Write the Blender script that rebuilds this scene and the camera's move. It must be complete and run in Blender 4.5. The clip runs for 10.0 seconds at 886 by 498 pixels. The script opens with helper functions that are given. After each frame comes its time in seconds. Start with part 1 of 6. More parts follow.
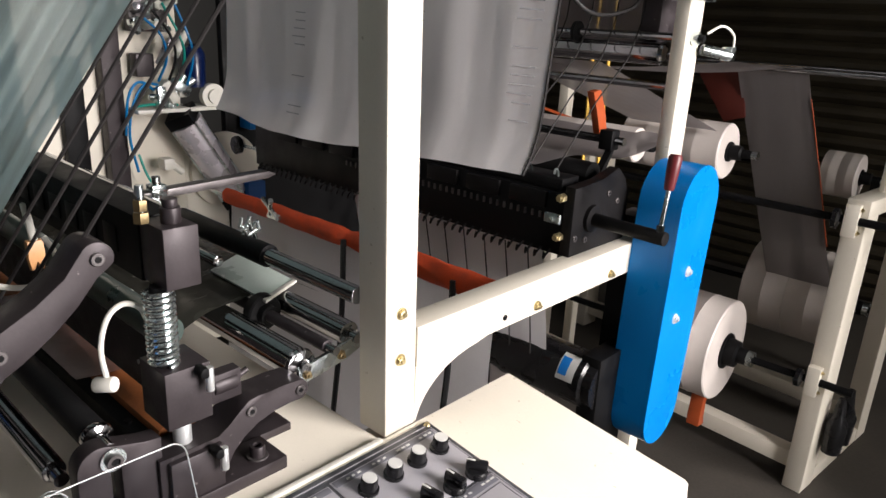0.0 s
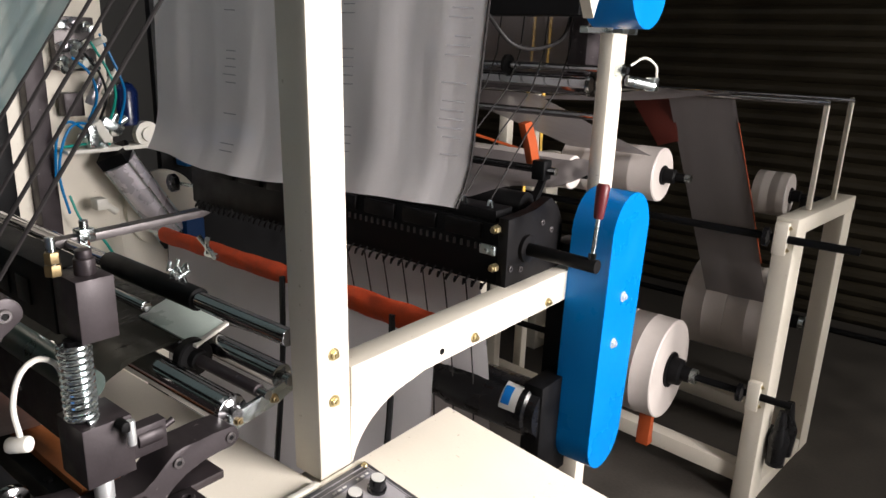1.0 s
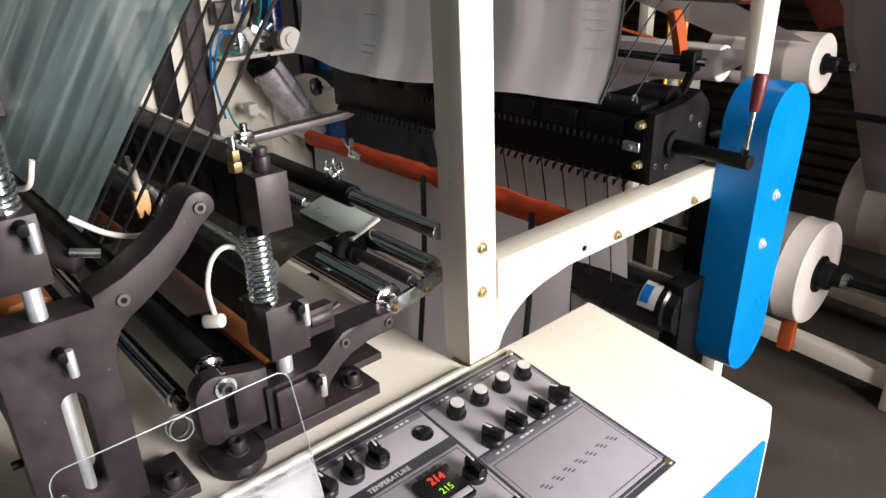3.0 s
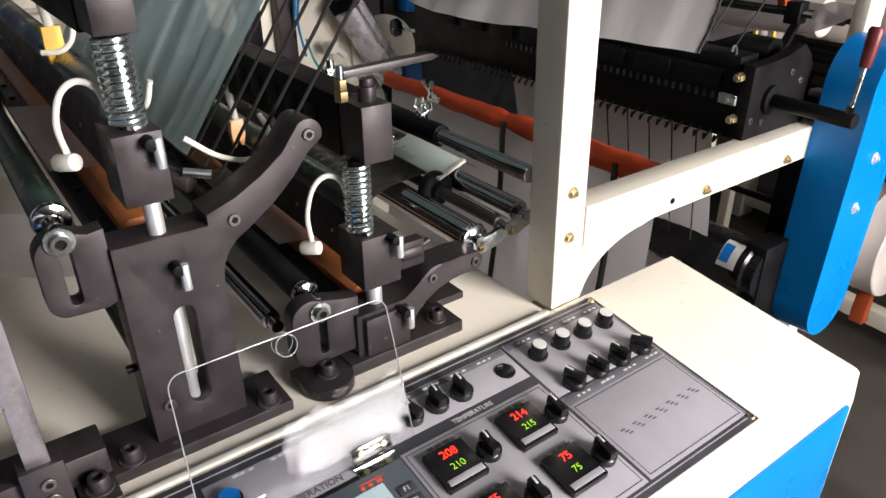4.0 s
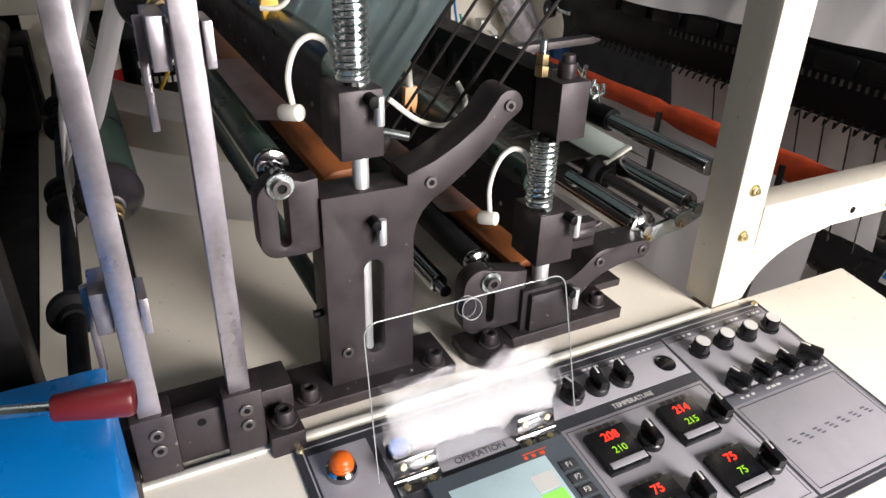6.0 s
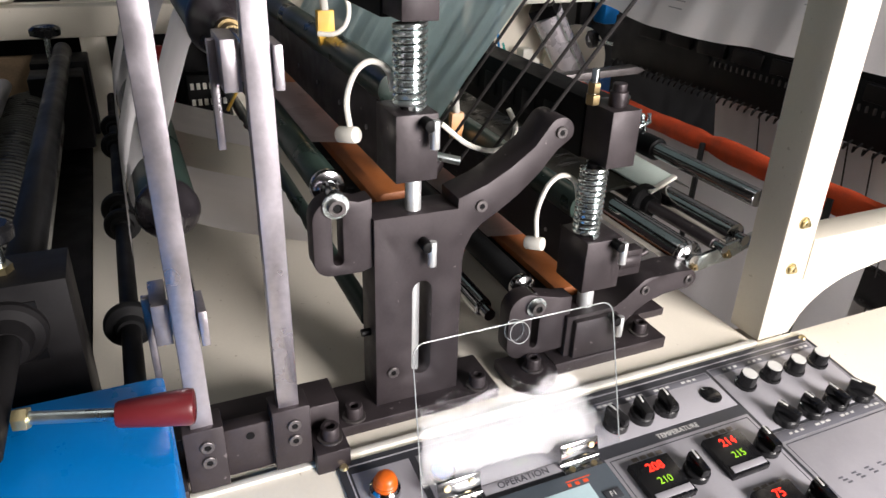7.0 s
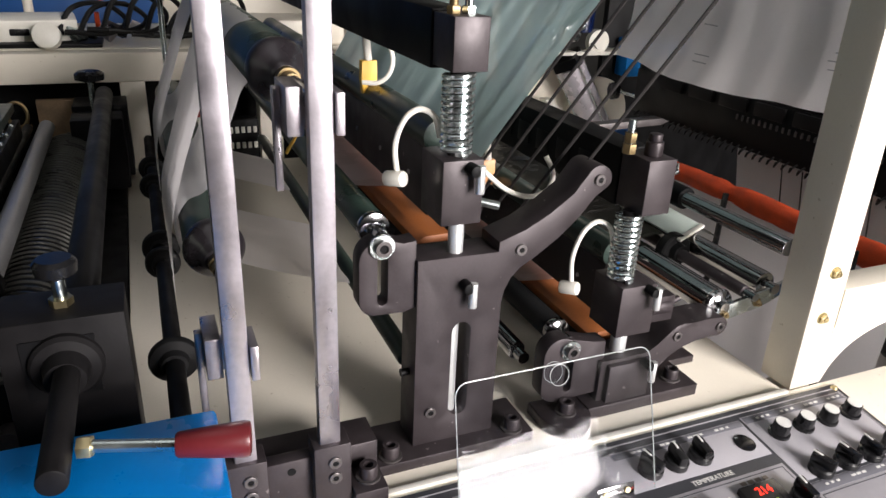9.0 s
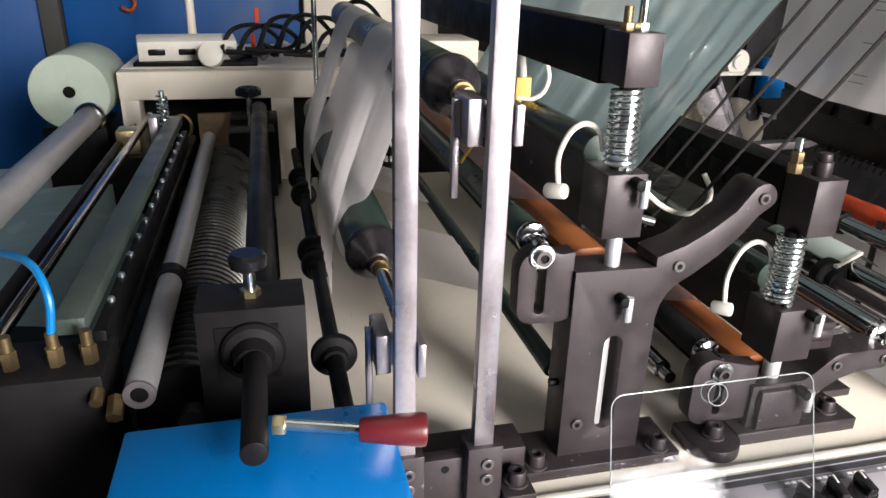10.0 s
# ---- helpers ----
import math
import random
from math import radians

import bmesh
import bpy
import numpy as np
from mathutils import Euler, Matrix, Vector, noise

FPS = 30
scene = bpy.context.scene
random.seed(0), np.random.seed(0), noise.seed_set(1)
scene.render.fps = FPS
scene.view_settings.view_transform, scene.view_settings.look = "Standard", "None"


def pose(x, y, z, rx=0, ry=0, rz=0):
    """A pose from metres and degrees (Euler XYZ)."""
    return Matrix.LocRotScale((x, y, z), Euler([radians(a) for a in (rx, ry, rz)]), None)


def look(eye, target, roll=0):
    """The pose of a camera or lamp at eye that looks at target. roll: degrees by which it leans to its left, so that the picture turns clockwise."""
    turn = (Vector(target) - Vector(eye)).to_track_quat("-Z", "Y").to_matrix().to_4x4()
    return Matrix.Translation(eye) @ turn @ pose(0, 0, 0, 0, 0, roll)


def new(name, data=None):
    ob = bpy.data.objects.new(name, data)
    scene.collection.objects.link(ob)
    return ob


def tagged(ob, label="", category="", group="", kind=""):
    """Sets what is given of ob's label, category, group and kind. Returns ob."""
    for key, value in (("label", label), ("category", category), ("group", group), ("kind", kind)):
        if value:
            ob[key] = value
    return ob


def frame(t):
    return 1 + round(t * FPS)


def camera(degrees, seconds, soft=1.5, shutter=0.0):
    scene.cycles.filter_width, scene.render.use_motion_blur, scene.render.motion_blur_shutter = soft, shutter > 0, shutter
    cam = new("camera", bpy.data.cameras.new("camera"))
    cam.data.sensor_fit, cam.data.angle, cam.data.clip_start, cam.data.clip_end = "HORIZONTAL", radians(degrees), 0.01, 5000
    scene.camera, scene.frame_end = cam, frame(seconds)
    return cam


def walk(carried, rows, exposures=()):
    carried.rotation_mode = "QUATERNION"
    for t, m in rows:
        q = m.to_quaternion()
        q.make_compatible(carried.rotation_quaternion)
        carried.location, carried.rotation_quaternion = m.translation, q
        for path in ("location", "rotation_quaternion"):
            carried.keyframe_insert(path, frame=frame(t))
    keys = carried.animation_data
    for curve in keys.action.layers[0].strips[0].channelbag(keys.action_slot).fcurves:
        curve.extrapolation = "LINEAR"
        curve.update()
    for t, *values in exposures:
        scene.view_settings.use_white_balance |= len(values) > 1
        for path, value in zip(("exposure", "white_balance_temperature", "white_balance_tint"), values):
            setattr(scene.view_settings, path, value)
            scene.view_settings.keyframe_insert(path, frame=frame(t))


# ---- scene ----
cam = camera(64.5, 10.0)
PATH = [
    (0, (-0.059, 0.033, 1.444), (-1.329, 1.444, 0.813), 2.9),
    (0.5, (-0.055, 0.051, 1.451), (-1.32, 1.485, 0.863), 1.8),
    (1, (-0.036, 0.056, 1.461), (-1.224, 1.565, 0.904), 2.0),
    (1.5, (-0.029, 0.057, 1.459), (-1.225, 1.563, 0.909), 1.2),
    (2, (-0.025, 0.05, 1.465), (-1.234, 1.551, 0.931), 0.8),
    (2.5, (-0.029, 0.036, 1.462), (-1.333, 1.389, 0.777), -1.0),
    (3.8, (-0.061, -0.017, 1.449), (-1.481, 1.052, 0.533), -0.8),
    (4, (-0.063, -0.028, 1.446), (-1.49, 1.017, 0.513), -0.4),
    (4.5, (-0.074, -0.057, 1.447), (-1.546, 0.91, 0.5), -0.0),
    (5, (-0.091, -0.089, 1.442), (-1.594, 0.809, 0.477), 1.0),
    (5.5, (-0.102, -0.105, 1.439), (-1.622, 0.74, 0.453), 1.3),
    (7, (-0.104, -0.14, 1.439), (-1.721, 0.602, 0.526), 2.0),
    (7.5, (-0.102, -0.146, 1.44), (-1.745, 0.593, 0.572), 2.0),
    (8, (-0.103, -0.153, 1.44), (-1.754, 0.59, 0.59), 2.4),
    (8.5, (-0.101, -0.16, 1.441), (-1.755, 0.595, 0.607), 2.8),
    (9, (-0.1, -0.178, 1.442), (-1.782, 0.555, 0.646), 2.6),
    (9.5, (-0.097, -0.206, 1.444), (-1.85, 0.397, 0.692), 1.4),
    (10, (-0.095, -0.24, 1.438), (-1.891, 0.216, 0.684), 1.5),
]
walk(cam, [(t, look(eye, target, roll)) for t, eye, target, roll in PATH],
     exposures=((0, -0.18), (2.5, -0.15), (5.5, -0.12), (7, 0.07), (8.5, 0.05), (9.5, 0.18), (10, 0.33)))

# ---- world and light ----
world = bpy.data.worlds.new("world")
scene.world = world
world.use_nodes = True
wn = world.node_tree.nodes
sky = wn.new("ShaderNodeTexSky")
sky.sky_type = 'NISHITA'
sky.sun_disc = False
sky.sun_elevation = radians(40)
sky.sun_rotation = radians(100)
sky.air_density, sky.dust_density, sky.ozone_density = 0.6, 8.0, 0.0
world.node_tree.links.new(sky.outputs[0], wn["Background"].inputs[0])
wn["Background"].inputs[1].default_value = 0.05


def area_lamp(name, eye, target, sx, sy, watts, colour):
    d = bpy.data.lights.new(name, 'AREA')
    d.shape, d.size, d.size_y, d.energy, d.color = 'RECTANGLE', sx, sy, watts, colour
    o = new(name, d)
    o.matrix_world = look(eye, target)
    return o


# daylight through the window on the operator's side
area_lamp("window_daylight", (2.25, 1.35, 1.95), (-0.9, 0.7, 1.0), 1.3, 1.4, 275, (1.0, 0.935, 0.915))
# low lamp added to mirror as a bright patch in the clear cover
area_lamp("cover_glare_lamp", (2.25, 1.42, 0.34), (-0.7, 1.42, 0.5), 1.0, 0.46, 22, (1.0, 0.95, 0.95))
# fill lamp added beyond the partition to brighten the unwind stand
area_lamp("stand_fill_lamp", (2.25, 2.85, 1.7), (-0.9, 2.75, 0.7), 0.8, 1.4, 60, (1.0, 0.94, 0.90))
# weak fill lamp added on the south side for faces turned that way
area_lamp("south_fill_lamp", (-1.2, -4.0, 2.75), (-1.2, 0.3, 1.0), 3.0, 1.0, 6, (0.96, 1.0, 0.80))
# overhead fill lamp added to lift the films and upper faces
area_lamp("top_fill_lamp", (-1.0, -0.7, 4.15), (-1.0, -0.3, 0.9), 2.2, 1.2, 7, (1.0, 1.0, 0.96))


# ---- materials ----
def mat(name, col, rough=0.5, metal=0.0, var=0.12, scale=18.0, bump=0.05, fine=260.0, spec=0.5, rvar=0.12, coat=0.0, specks=None):
    m = bpy.data.materials.new(name)
    m.use_nodes = True
    t = m.node_tree
    b = t.nodes["Principled BSDF"]
    co = t.nodes.new("ShaderNodeTexCoord")
    n1 = t.nodes.new("ShaderNodeTexNoise")
    n1.inputs["Scale"].default_value, n1.inputs["Detail"].default_value = scale, 6
    n2 = t.nodes.new("ShaderNodeTexNoise")
    n2.inputs["Scale"].default_value, n2.inputs["Detail"].default_value = fine, 3
    for n in (n1, n2):
        t.links.new(co.outputs["Object"], n.inputs["Vector"])
    add = t.nodes.new("ShaderNodeMath")
    add.operation = 'MULTIPLY_ADD'
    add.inputs[1].default_value = 0.35
    t.links.new(n2.outputs["Fac"], add.inputs[0])
    t.links.new(n1.outputs["Fac"], add.inputs[2])
    r = t.nodes.new("ShaderNodeValToRGB")
    r.color_ramp.elements[0].position, r.color_ramp.elements[1].position = 0.42, 0.92
    r.color_ramp.elements[0].color = (*[max(0, c * (1 - var)) for c in col], 1)
    r.color_ramp.elements[1].color = (*[min(1, c * (1 + var)) for c in col], 1)
    t.links.new(add.outputs[0], r.inputs[0])
    t.links.new(r.outputs[0], b.inputs["Base Color"])
    if specks:
        n3 = t.nodes.new("ShaderNodeTexNoise")
        n3.inputs["Scale"].default_value, n3.inputs["Detail"].default_value = 95.0, 5.0
        t.links.new(co.outputs["Object"], n3.inputs["Vector"])
        th = t.nodes.new("ShaderNodeValToRGB")
        th.color_ramp.elements[0].position, th.color_ramp.elements[1].position = 0.70, 0.735
        t.links.new(n3.outputs["Fac"], th.inputs[0])
        mc = t.nodes.new("ShaderNodeMixRGB")
        mc.inputs[2].default_value = (*specks, 1)
        t.links.new(th.outputs[0], mc.inputs[0])
        t.links.new(r.outputs[0], mc.inputs[1])
        t.links.new(mc.outputs[0], b.inputs["Base Color"])
    mr = t.nodes.new("ShaderNodeMapRange")
    mr.inputs["From Min"].default_value, mr.inputs["From Max"].default_value = 0.3, 0.7
    mr.inputs["To Min"].default_value, mr.inputs["To Max"].default_value = max(0.02, rough - rvar), min(1, rough + rvar)
    t.links.new(n1.outputs["Fac"], mr.inputs["Value"])
    t.links.new(mr.outputs[0], b.inputs["Roughness"])
    b.inputs["Metallic"].default_value = metal
    b.inputs["Specular IOR Level"].default_value = spec
    b.inputs["Coat Weight"].default_value = coat
    if bump:
        bp = t.nodes.new("ShaderNodeBump")
        bp.inputs["Strength"].default_value, bp.inputs["Distance"].default_value = bump, 0.002
        t.links.new(n2.outputs["Fac"], bp.inputs["Height"])
        t.links.new(bp.outputs[0], b.inputs["Normal"])
    return m


def glow(name, col, strength):
    m = mat(name, col, 0.4, bump=0)
    b = m.node_tree.nodes["Principled BSDF"]
    b.inputs["Emission Color"].default_value, b.inputs["Emission Strength"].default_value = (*col, 1), strength
    return m


def film_mat(name, col, clear, rough=0.3, crease=0.25, scale=9.0):
    """Thin plastic film: part see-through, part scattering, with creases."""
    m = mat(name, col, rough, var=0.1, scale=scale, bump=0)
    t = m.node_tree
    b, out = t.nodes["Principled BSDF"], t.nodes["Material Output"]
    tl = t.nodes.new("ShaderNodeBsdfTranslucent")
    tl.inputs[0].default_value = (*col, 1)
    tr = t.nodes.new("ShaderNodeBsdfTransparent")
    m1, m2 = t.nodes.new("ShaderNodeMixShader"), t.nodes.new("ShaderNodeMixShader")
    m1.inputs[0].default_value, m2.inputs[0].default_value = 0.6, clear
    t.links.new(b.outputs[0], m1.inputs[1])
    t.links.new(tl.outputs[0], m1.inputs[2])
    t.links.new(m1.outputs[0], m2.inputs[1])
    t.links.new(tr.outputs[0], m2.inputs[2])
    t.links.new(m2.outputs[0], out.inputs[0])
    co, mp, ns, bp = (t.nodes.new("ShaderNode" + k) for k in ("TexCoord", "Mapping", "TexNoise", "Bump"))
    mp.inputs["Scale"].default_value = (14, 3, 2)
    ns.inputs["Scale"].default_value, ns.inputs["Detail"].default_value = 2.2, 5
    bp.inputs["Strength"].default_value, bp.inputs["Distance"].default_value = crease, 0.02
    t.links.new(co.outputs["Object"], mp.inputs[0])
    t.links.new(mp.outputs[0], ns.inputs["Vector"])
    t.links.new(ns.outputs["Fac"], bp.inputs["Height"])
    t.links.new(bp.outputs[0], b.inputs["Normal"])
    return m


def glass_mat(name, col=(1, 1, 1), rough=0.02):
    m = bpy.data.materials.new(name)
    m.use_nodes = True
    t = m.node_tree
    out = t.nodes["Material Output"]
    gl, tr, mx = (t.nodes.new("ShaderNode" + k) for k in ("BsdfGlossy", "BsdfTransparent", "MixShader"))
    gl.inputs["Roughness"].default_value = rough
    tr.inputs[0].default_value = (*col, 1)
    mx.inputs[0].default_value = 0.042
    co, wv, bp = (t.nodes.new("ShaderNode" + k) for k in ("TexCoord", "TexNoise", "Bump"))
    wv.inputs["Scale"].default_value, wv.inputs["Detail"].default_value = 38.0, 4.0
    bp.inputs["Strength"].default_value, bp.inputs["Distance"].default_value = 0.35, 0.0012
    t.links.new(co.outputs["Object"], wv.inputs["Vector"])
    t.links.new(wv.outputs["Fac"], bp.inputs["Height"])
    t.links.new(bp.outputs[0], gl.inputs["Normal"])
    t.links.new(tr.outputs[0], mx.inputs[1])
    t.links.new(gl.outputs[0], mx.inputs[2])
    t.links.new(mx.outputs[0], out.inputs[0])
    return m


CREAM = mat("cream_paint", (0.74, 0.69, 0.59), 0.42, var=0.05, scale=7, bump=0.04, specks=(0.52, 0.46, 0.36))
DARK = mat("dark_anodised", (0.040, 0.032, 0.035), 0.48, 0.45, spec=0.6, var=0.2, scale=40, bump=0.06, specks=(0.16, 0.14, 0.14))
BLACK = mat("black_steel", (0.004, 0.004, 0.0045), 0.5, 0.0, var=0.3, spec=0.15)
PLASTIC = mat("black_plastic", (0.008, 0.008, 0.009), 0.27, var=0.2, spec=0.4)
CHROME = mat("chrome", (0.42, 0.42, 0.43), 0.14, 1.0, var=0.08, bump=0.01, rvar=0.06)
ZINC = mat("zinc", (0.60, 0.66, 0.66), 0.26, 1.0, var=0.15, bump=0.03)
ALU = mat("brushed_aluminium", (0.47, 0.44, 0.475), 0.34, 0.9, var=0.26, scale=13, bump=0.1, fine=140)
BRASS = mat("brass", (0.62, 0.52, 0.30), 0.36, 1.0, var=0.2)
BLUE = mat("blue_enamel", (0.0, 0.185, 0.56), 0.33, var=0.06, scale=8, bump=0.03, spec=0.3)
RED = mat("dark_red_plastic", (0.105, 0.010, 0.013), 0.38, var=0.15)
REDP = mat("red_plastic", (0.40, 0.02, 0.02), 0.35, var=0.1)
ORANGE = mat("orange_cloth", (0.66, 0.075, 0.018), 0.8, var=0.25, scale=25, bump=0.5, fine=500)
RUST = mat("orange_bracket", (0.36, 0.065, 0.015), 0.5, var=0.15)
MAROON = mat("dark_red_paint", (0.085, 0.012, 0.007), 0.5, var=0.2)
BROWN = mat("brown_pad", (0.27, 0.085, 0.022), 0.5, var=0.25, scale=22, bump=0.15)
WHITE = mat("white_plastic", (0.72, 0.70, 0.63), 0.4, var=0.08)
ROLL = mat("white_film_roll", (0.62, 0.565, 0.53), 0.4, var=0.07, scale=12)
HUB = mat("dark_end_cap", (0.022, 0.019, 0.022), 0.33, 0.0, var=0.3, scale=30, spec=0.45)
GREEN = mat("green_rubber", (0.026, 0.045, 0.037), 0.36, 0.0, var=0.45, scale=12, spec=0.55)
RUBBER = mat("black_rubber", (0.007, 0.007, 0.0075), 0.48, var=0.35, scale=20, spec=0.22)
FACE = mat("grey_panel_foil", (0.36, 0.35, 0.38), 0.42, var=0.06, scale=30)
PRINT = mat("grey_print", (0.13, 0.13, 0.15), 0.45, var=0.1)
INK = mat("dark_panel_foil", (0.045, 0.047, 0.055), 0.38, var=0.12)
BEZEL = mat("slate_plastic", (0.085, 0.105, 0.125), 0.4, var=0.1)
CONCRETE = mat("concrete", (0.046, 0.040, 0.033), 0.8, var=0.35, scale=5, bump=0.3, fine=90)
# colour kept dark so the added walls return little light
WALL = mat("low_bounce_dark", (0.06, 0.06, 0.057), 0.85, var=0.15, scale=3)
SHUTTER = mat("dark_shutter", (0.032, 0.025, 0.014), 0.55, 0.0, var=0.4, scale=6)
BLUEWALL = mat("blue_board", (0.0, 0.075, 0.29), 0.5, var=0.12, scale=5)
BLACKISH = mat("blackened_steel", (0.008, 0.0075, 0.008), 0.5, 0.0, var=0.3, spec=0.14)
SCREW = mat("oiled_screw", (0.11, 0.10, 0.10), 0.4, 0.6, var=0.2)
PLATE = mat("pale_plate", (0.50, 0.58, 0.53), 0.35, var=0.1, scale=14)
SPRING = mat("bright_spring", (0.66, 0.72, 0.72), 0.2, 0.97, var=0.1, bump=0.02)
CORD = mat("dark_cord", (0.009, 0.007, 0.007), 0.7, var=0.2)
NAVY = mat("navy_plastic", (0.004, 0.012, 0.06), 0.25)
BRASSD = mat("dull_brass", (0.22, 0.165, 0.085), 0.45, 0.9, var=0.25)
TUBE = mat("grey_tube_steel", (0.34, 0.34, 0.35), 0.42, 0.5, var=0.2)
ROD = mat("ground_rod", (0.78, 0.80, 0.80), 0.42, 0.75, var=0.08)
SLIDE = mat("grey_green_metal", (0.065, 0.085, 0.075), 0.4, 0.35, var=0.3, scale=16, bump=0.15)
FOAM = mat("pale_green_foam", (0.38, 0.45, 0.38), 0.7, var=0.1)
# brown for the far bearing plate: cream with shade put into it
DIMCREAM = mat("dim_cream_brown", (0.25, 0.17, 0.10), 0.7, var=0.3)
FILM = film_mat("bag_film", (0.90, 0.875, 0.885), 0.04, 0.4, 0.10)
FILMS = film_mat("thin_film", (0.74, 0.65, 0.66), 0.24, 0.3, 0.25)
FILMG = film_mat("web_film", (0.56, 0.76, 0.76), 0.10, 0.2, 0.28)
FILMD = film_mat("dark_film", (0.05, 0.05, 0.042), 0.02, 0.22, 0.4)
FILMM = film_mat("mauve_film", (0.33, 0.30, 0.30), 0.08, 0.4, 0.35)
ACRYLIC = glass_mat("clear_acrylic", (0.93, 0.94, 0.95))
ACRYLIC_EDGE = mat("acrylic_edge", (0.34, 0.36, 0.36), 0.2, bump=0)
SOIL = mat("finger_marks", (0.20, 0.17, 0.145), 0.6, var=0.3, scale=60)
AMBER = glow("amber_lens", (0.55, 0.10, 0.006), 0.06)
LED_R = glow("led_red", (1.0, 0.03, 0.015), 2.4)
LED_G = glow("led_green", (0.30, 0.62, 0.03), 0.5)
LCD = glow("lcd", (0.40, 0.52, 0.55), 0.35)
LCD_G = glow("lcd_green", (0.25, 0.75, 0.1), 0.5)
PALE = mat("pale_print", (0.62, 0.62, 0.60), 0.5, var=0.05)
BLUEBTN = mat("blue_button", (0.0, 0.16, 0.55), 0.3, var=0.05)
YELLOW = mat("yellow_terminal", (0.78, 0.47, 0.06), 0.45, var=0.1)
PEACH = mat("peach_terminal", (0.70, 0.36, 0.15), 0.45, var=0.1)
CYAN = mat("blue_hose", (0.0, 0.16, 0.42), 0.35, var=0.1)
LIME = mat("green_hose", (0.0, 0.28, 0.22), 0.4, var=0.1)


# ---- mesh helpers ----
def thing(name, base, label, category, group="", kind=""):
    o = new(name)
    o.empty_display_size = 0.02
    o.location = base
    return tagged(o, label, category, group, kind)


def finish(name, bm, material, smooth=35):
    bmesh.ops.recalc_face_normals(bm, faces=bm.faces[:])
    me = bpy.data.meshes.new(name)
    bm.to_mesh(me)
    bm.free()
    me.polygons.foreach_set("use_smooth", [True] * len(me.polygons))
    me.set_sharp_from_angle(angle=radians(smooth))
    me.materials.append(material)
    return me


def under(o, parent):
    o.parent = parent
    place = Matrix.Identity(4)
    node = parent
    chain = []
    while node:
        chain.append(node)
        node = node.parent
    for node in reversed(chain):
        place = place @ node.matrix_parent_inverse @ Matrix.Translation(node.location)
    o.matrix_parent_inverse = place.inverted()
    return o


def part(name, bm, material, parent, label=""):
    """Links bm, drawn in world metres, as one mesh under parent."""
    o = new(name, finish(name, bm, material))
    if label:
        tagged(o, label)
    return under(o, parent)


def solo(name, bm, material, label, category="", group="", kind=""):
    return tagged(new(name, finish(name, bm, material)), label, category, group, kind)


def nb():
    return bmesh.new()


def bx(bm, x0, x1, y0, y1, z0, z1, bev=0.0015, m=None):
    g = bmesh.ops.create_cube(bm, size=1)["verts"]
    a = Matrix.LocRotScale(((x0 + x1) / 2, (y0 + y1) / 2, (z0 + z1) / 2), None, (abs(x1 - x0), abs(y1 - y0), abs(z1 - z0)))
    bmesh.ops.transform(bm, matrix=(m or Matrix.Identity(4)) @ a, verts=g)
    if bev:
        e = list({e for v in g for e in v.link_edges})
        bmesh.ops.bevel(bm, geom=e, offset=bev, segments=2, profile=0.5, affect='EDGES')
    return bm


def cy(bm, p, q, r, r2=None, seg=28, bev=0.0):
    p, q = Vector(p), Vector(q)
    a = (q - p).to_track_quat('Z', 'Y').to_matrix().to_4x4()
    g = bmesh.ops.create_cone(bm, cap_ends=True, segments=seg, radius1=r, radius2=r if r2 is None else r2, depth=(q - p).length)["verts"]
    bmesh.ops.transform(bm, matrix=Matrix.Translation((p + q) / 2) @ a, verts=g)
    if bev:
        e = [e for e in {e for v in g for e in v.link_edges} if any(len(f.verts) > 4 for f in e.link_faces)]
        bmesh.ops.bevel(bm, geom=e, offset=bev, segments=2, profile=0.5, affect='EDGES')
    return bm


def lathe(bm, p, axis, prof, seg=28):
    """prof: (distance along axis, radius) pairs."""
    a = Vector(axis).normalized()
    q = a.to_track_quat('Z', 'Y').to_matrix()
    rings = []
    for d, r in prof:
        rings.append([bm.verts.new(Vector(p) + a * d + q @ Vector((r * math.cos(k * math.tau / seg), r * math.sin(k * math.tau / seg), 0))) for k in range(seg)])
    for u, v in zip(rings, rings[1:]):
        for k in range(seg):
            bm.faces.new((u[k], u[(k + 1) % seg], v[(k + 1) % seg], v[k]))
    bm.faces.new(rings[0])
    bm.faces.new(rings[-1])
    return bm


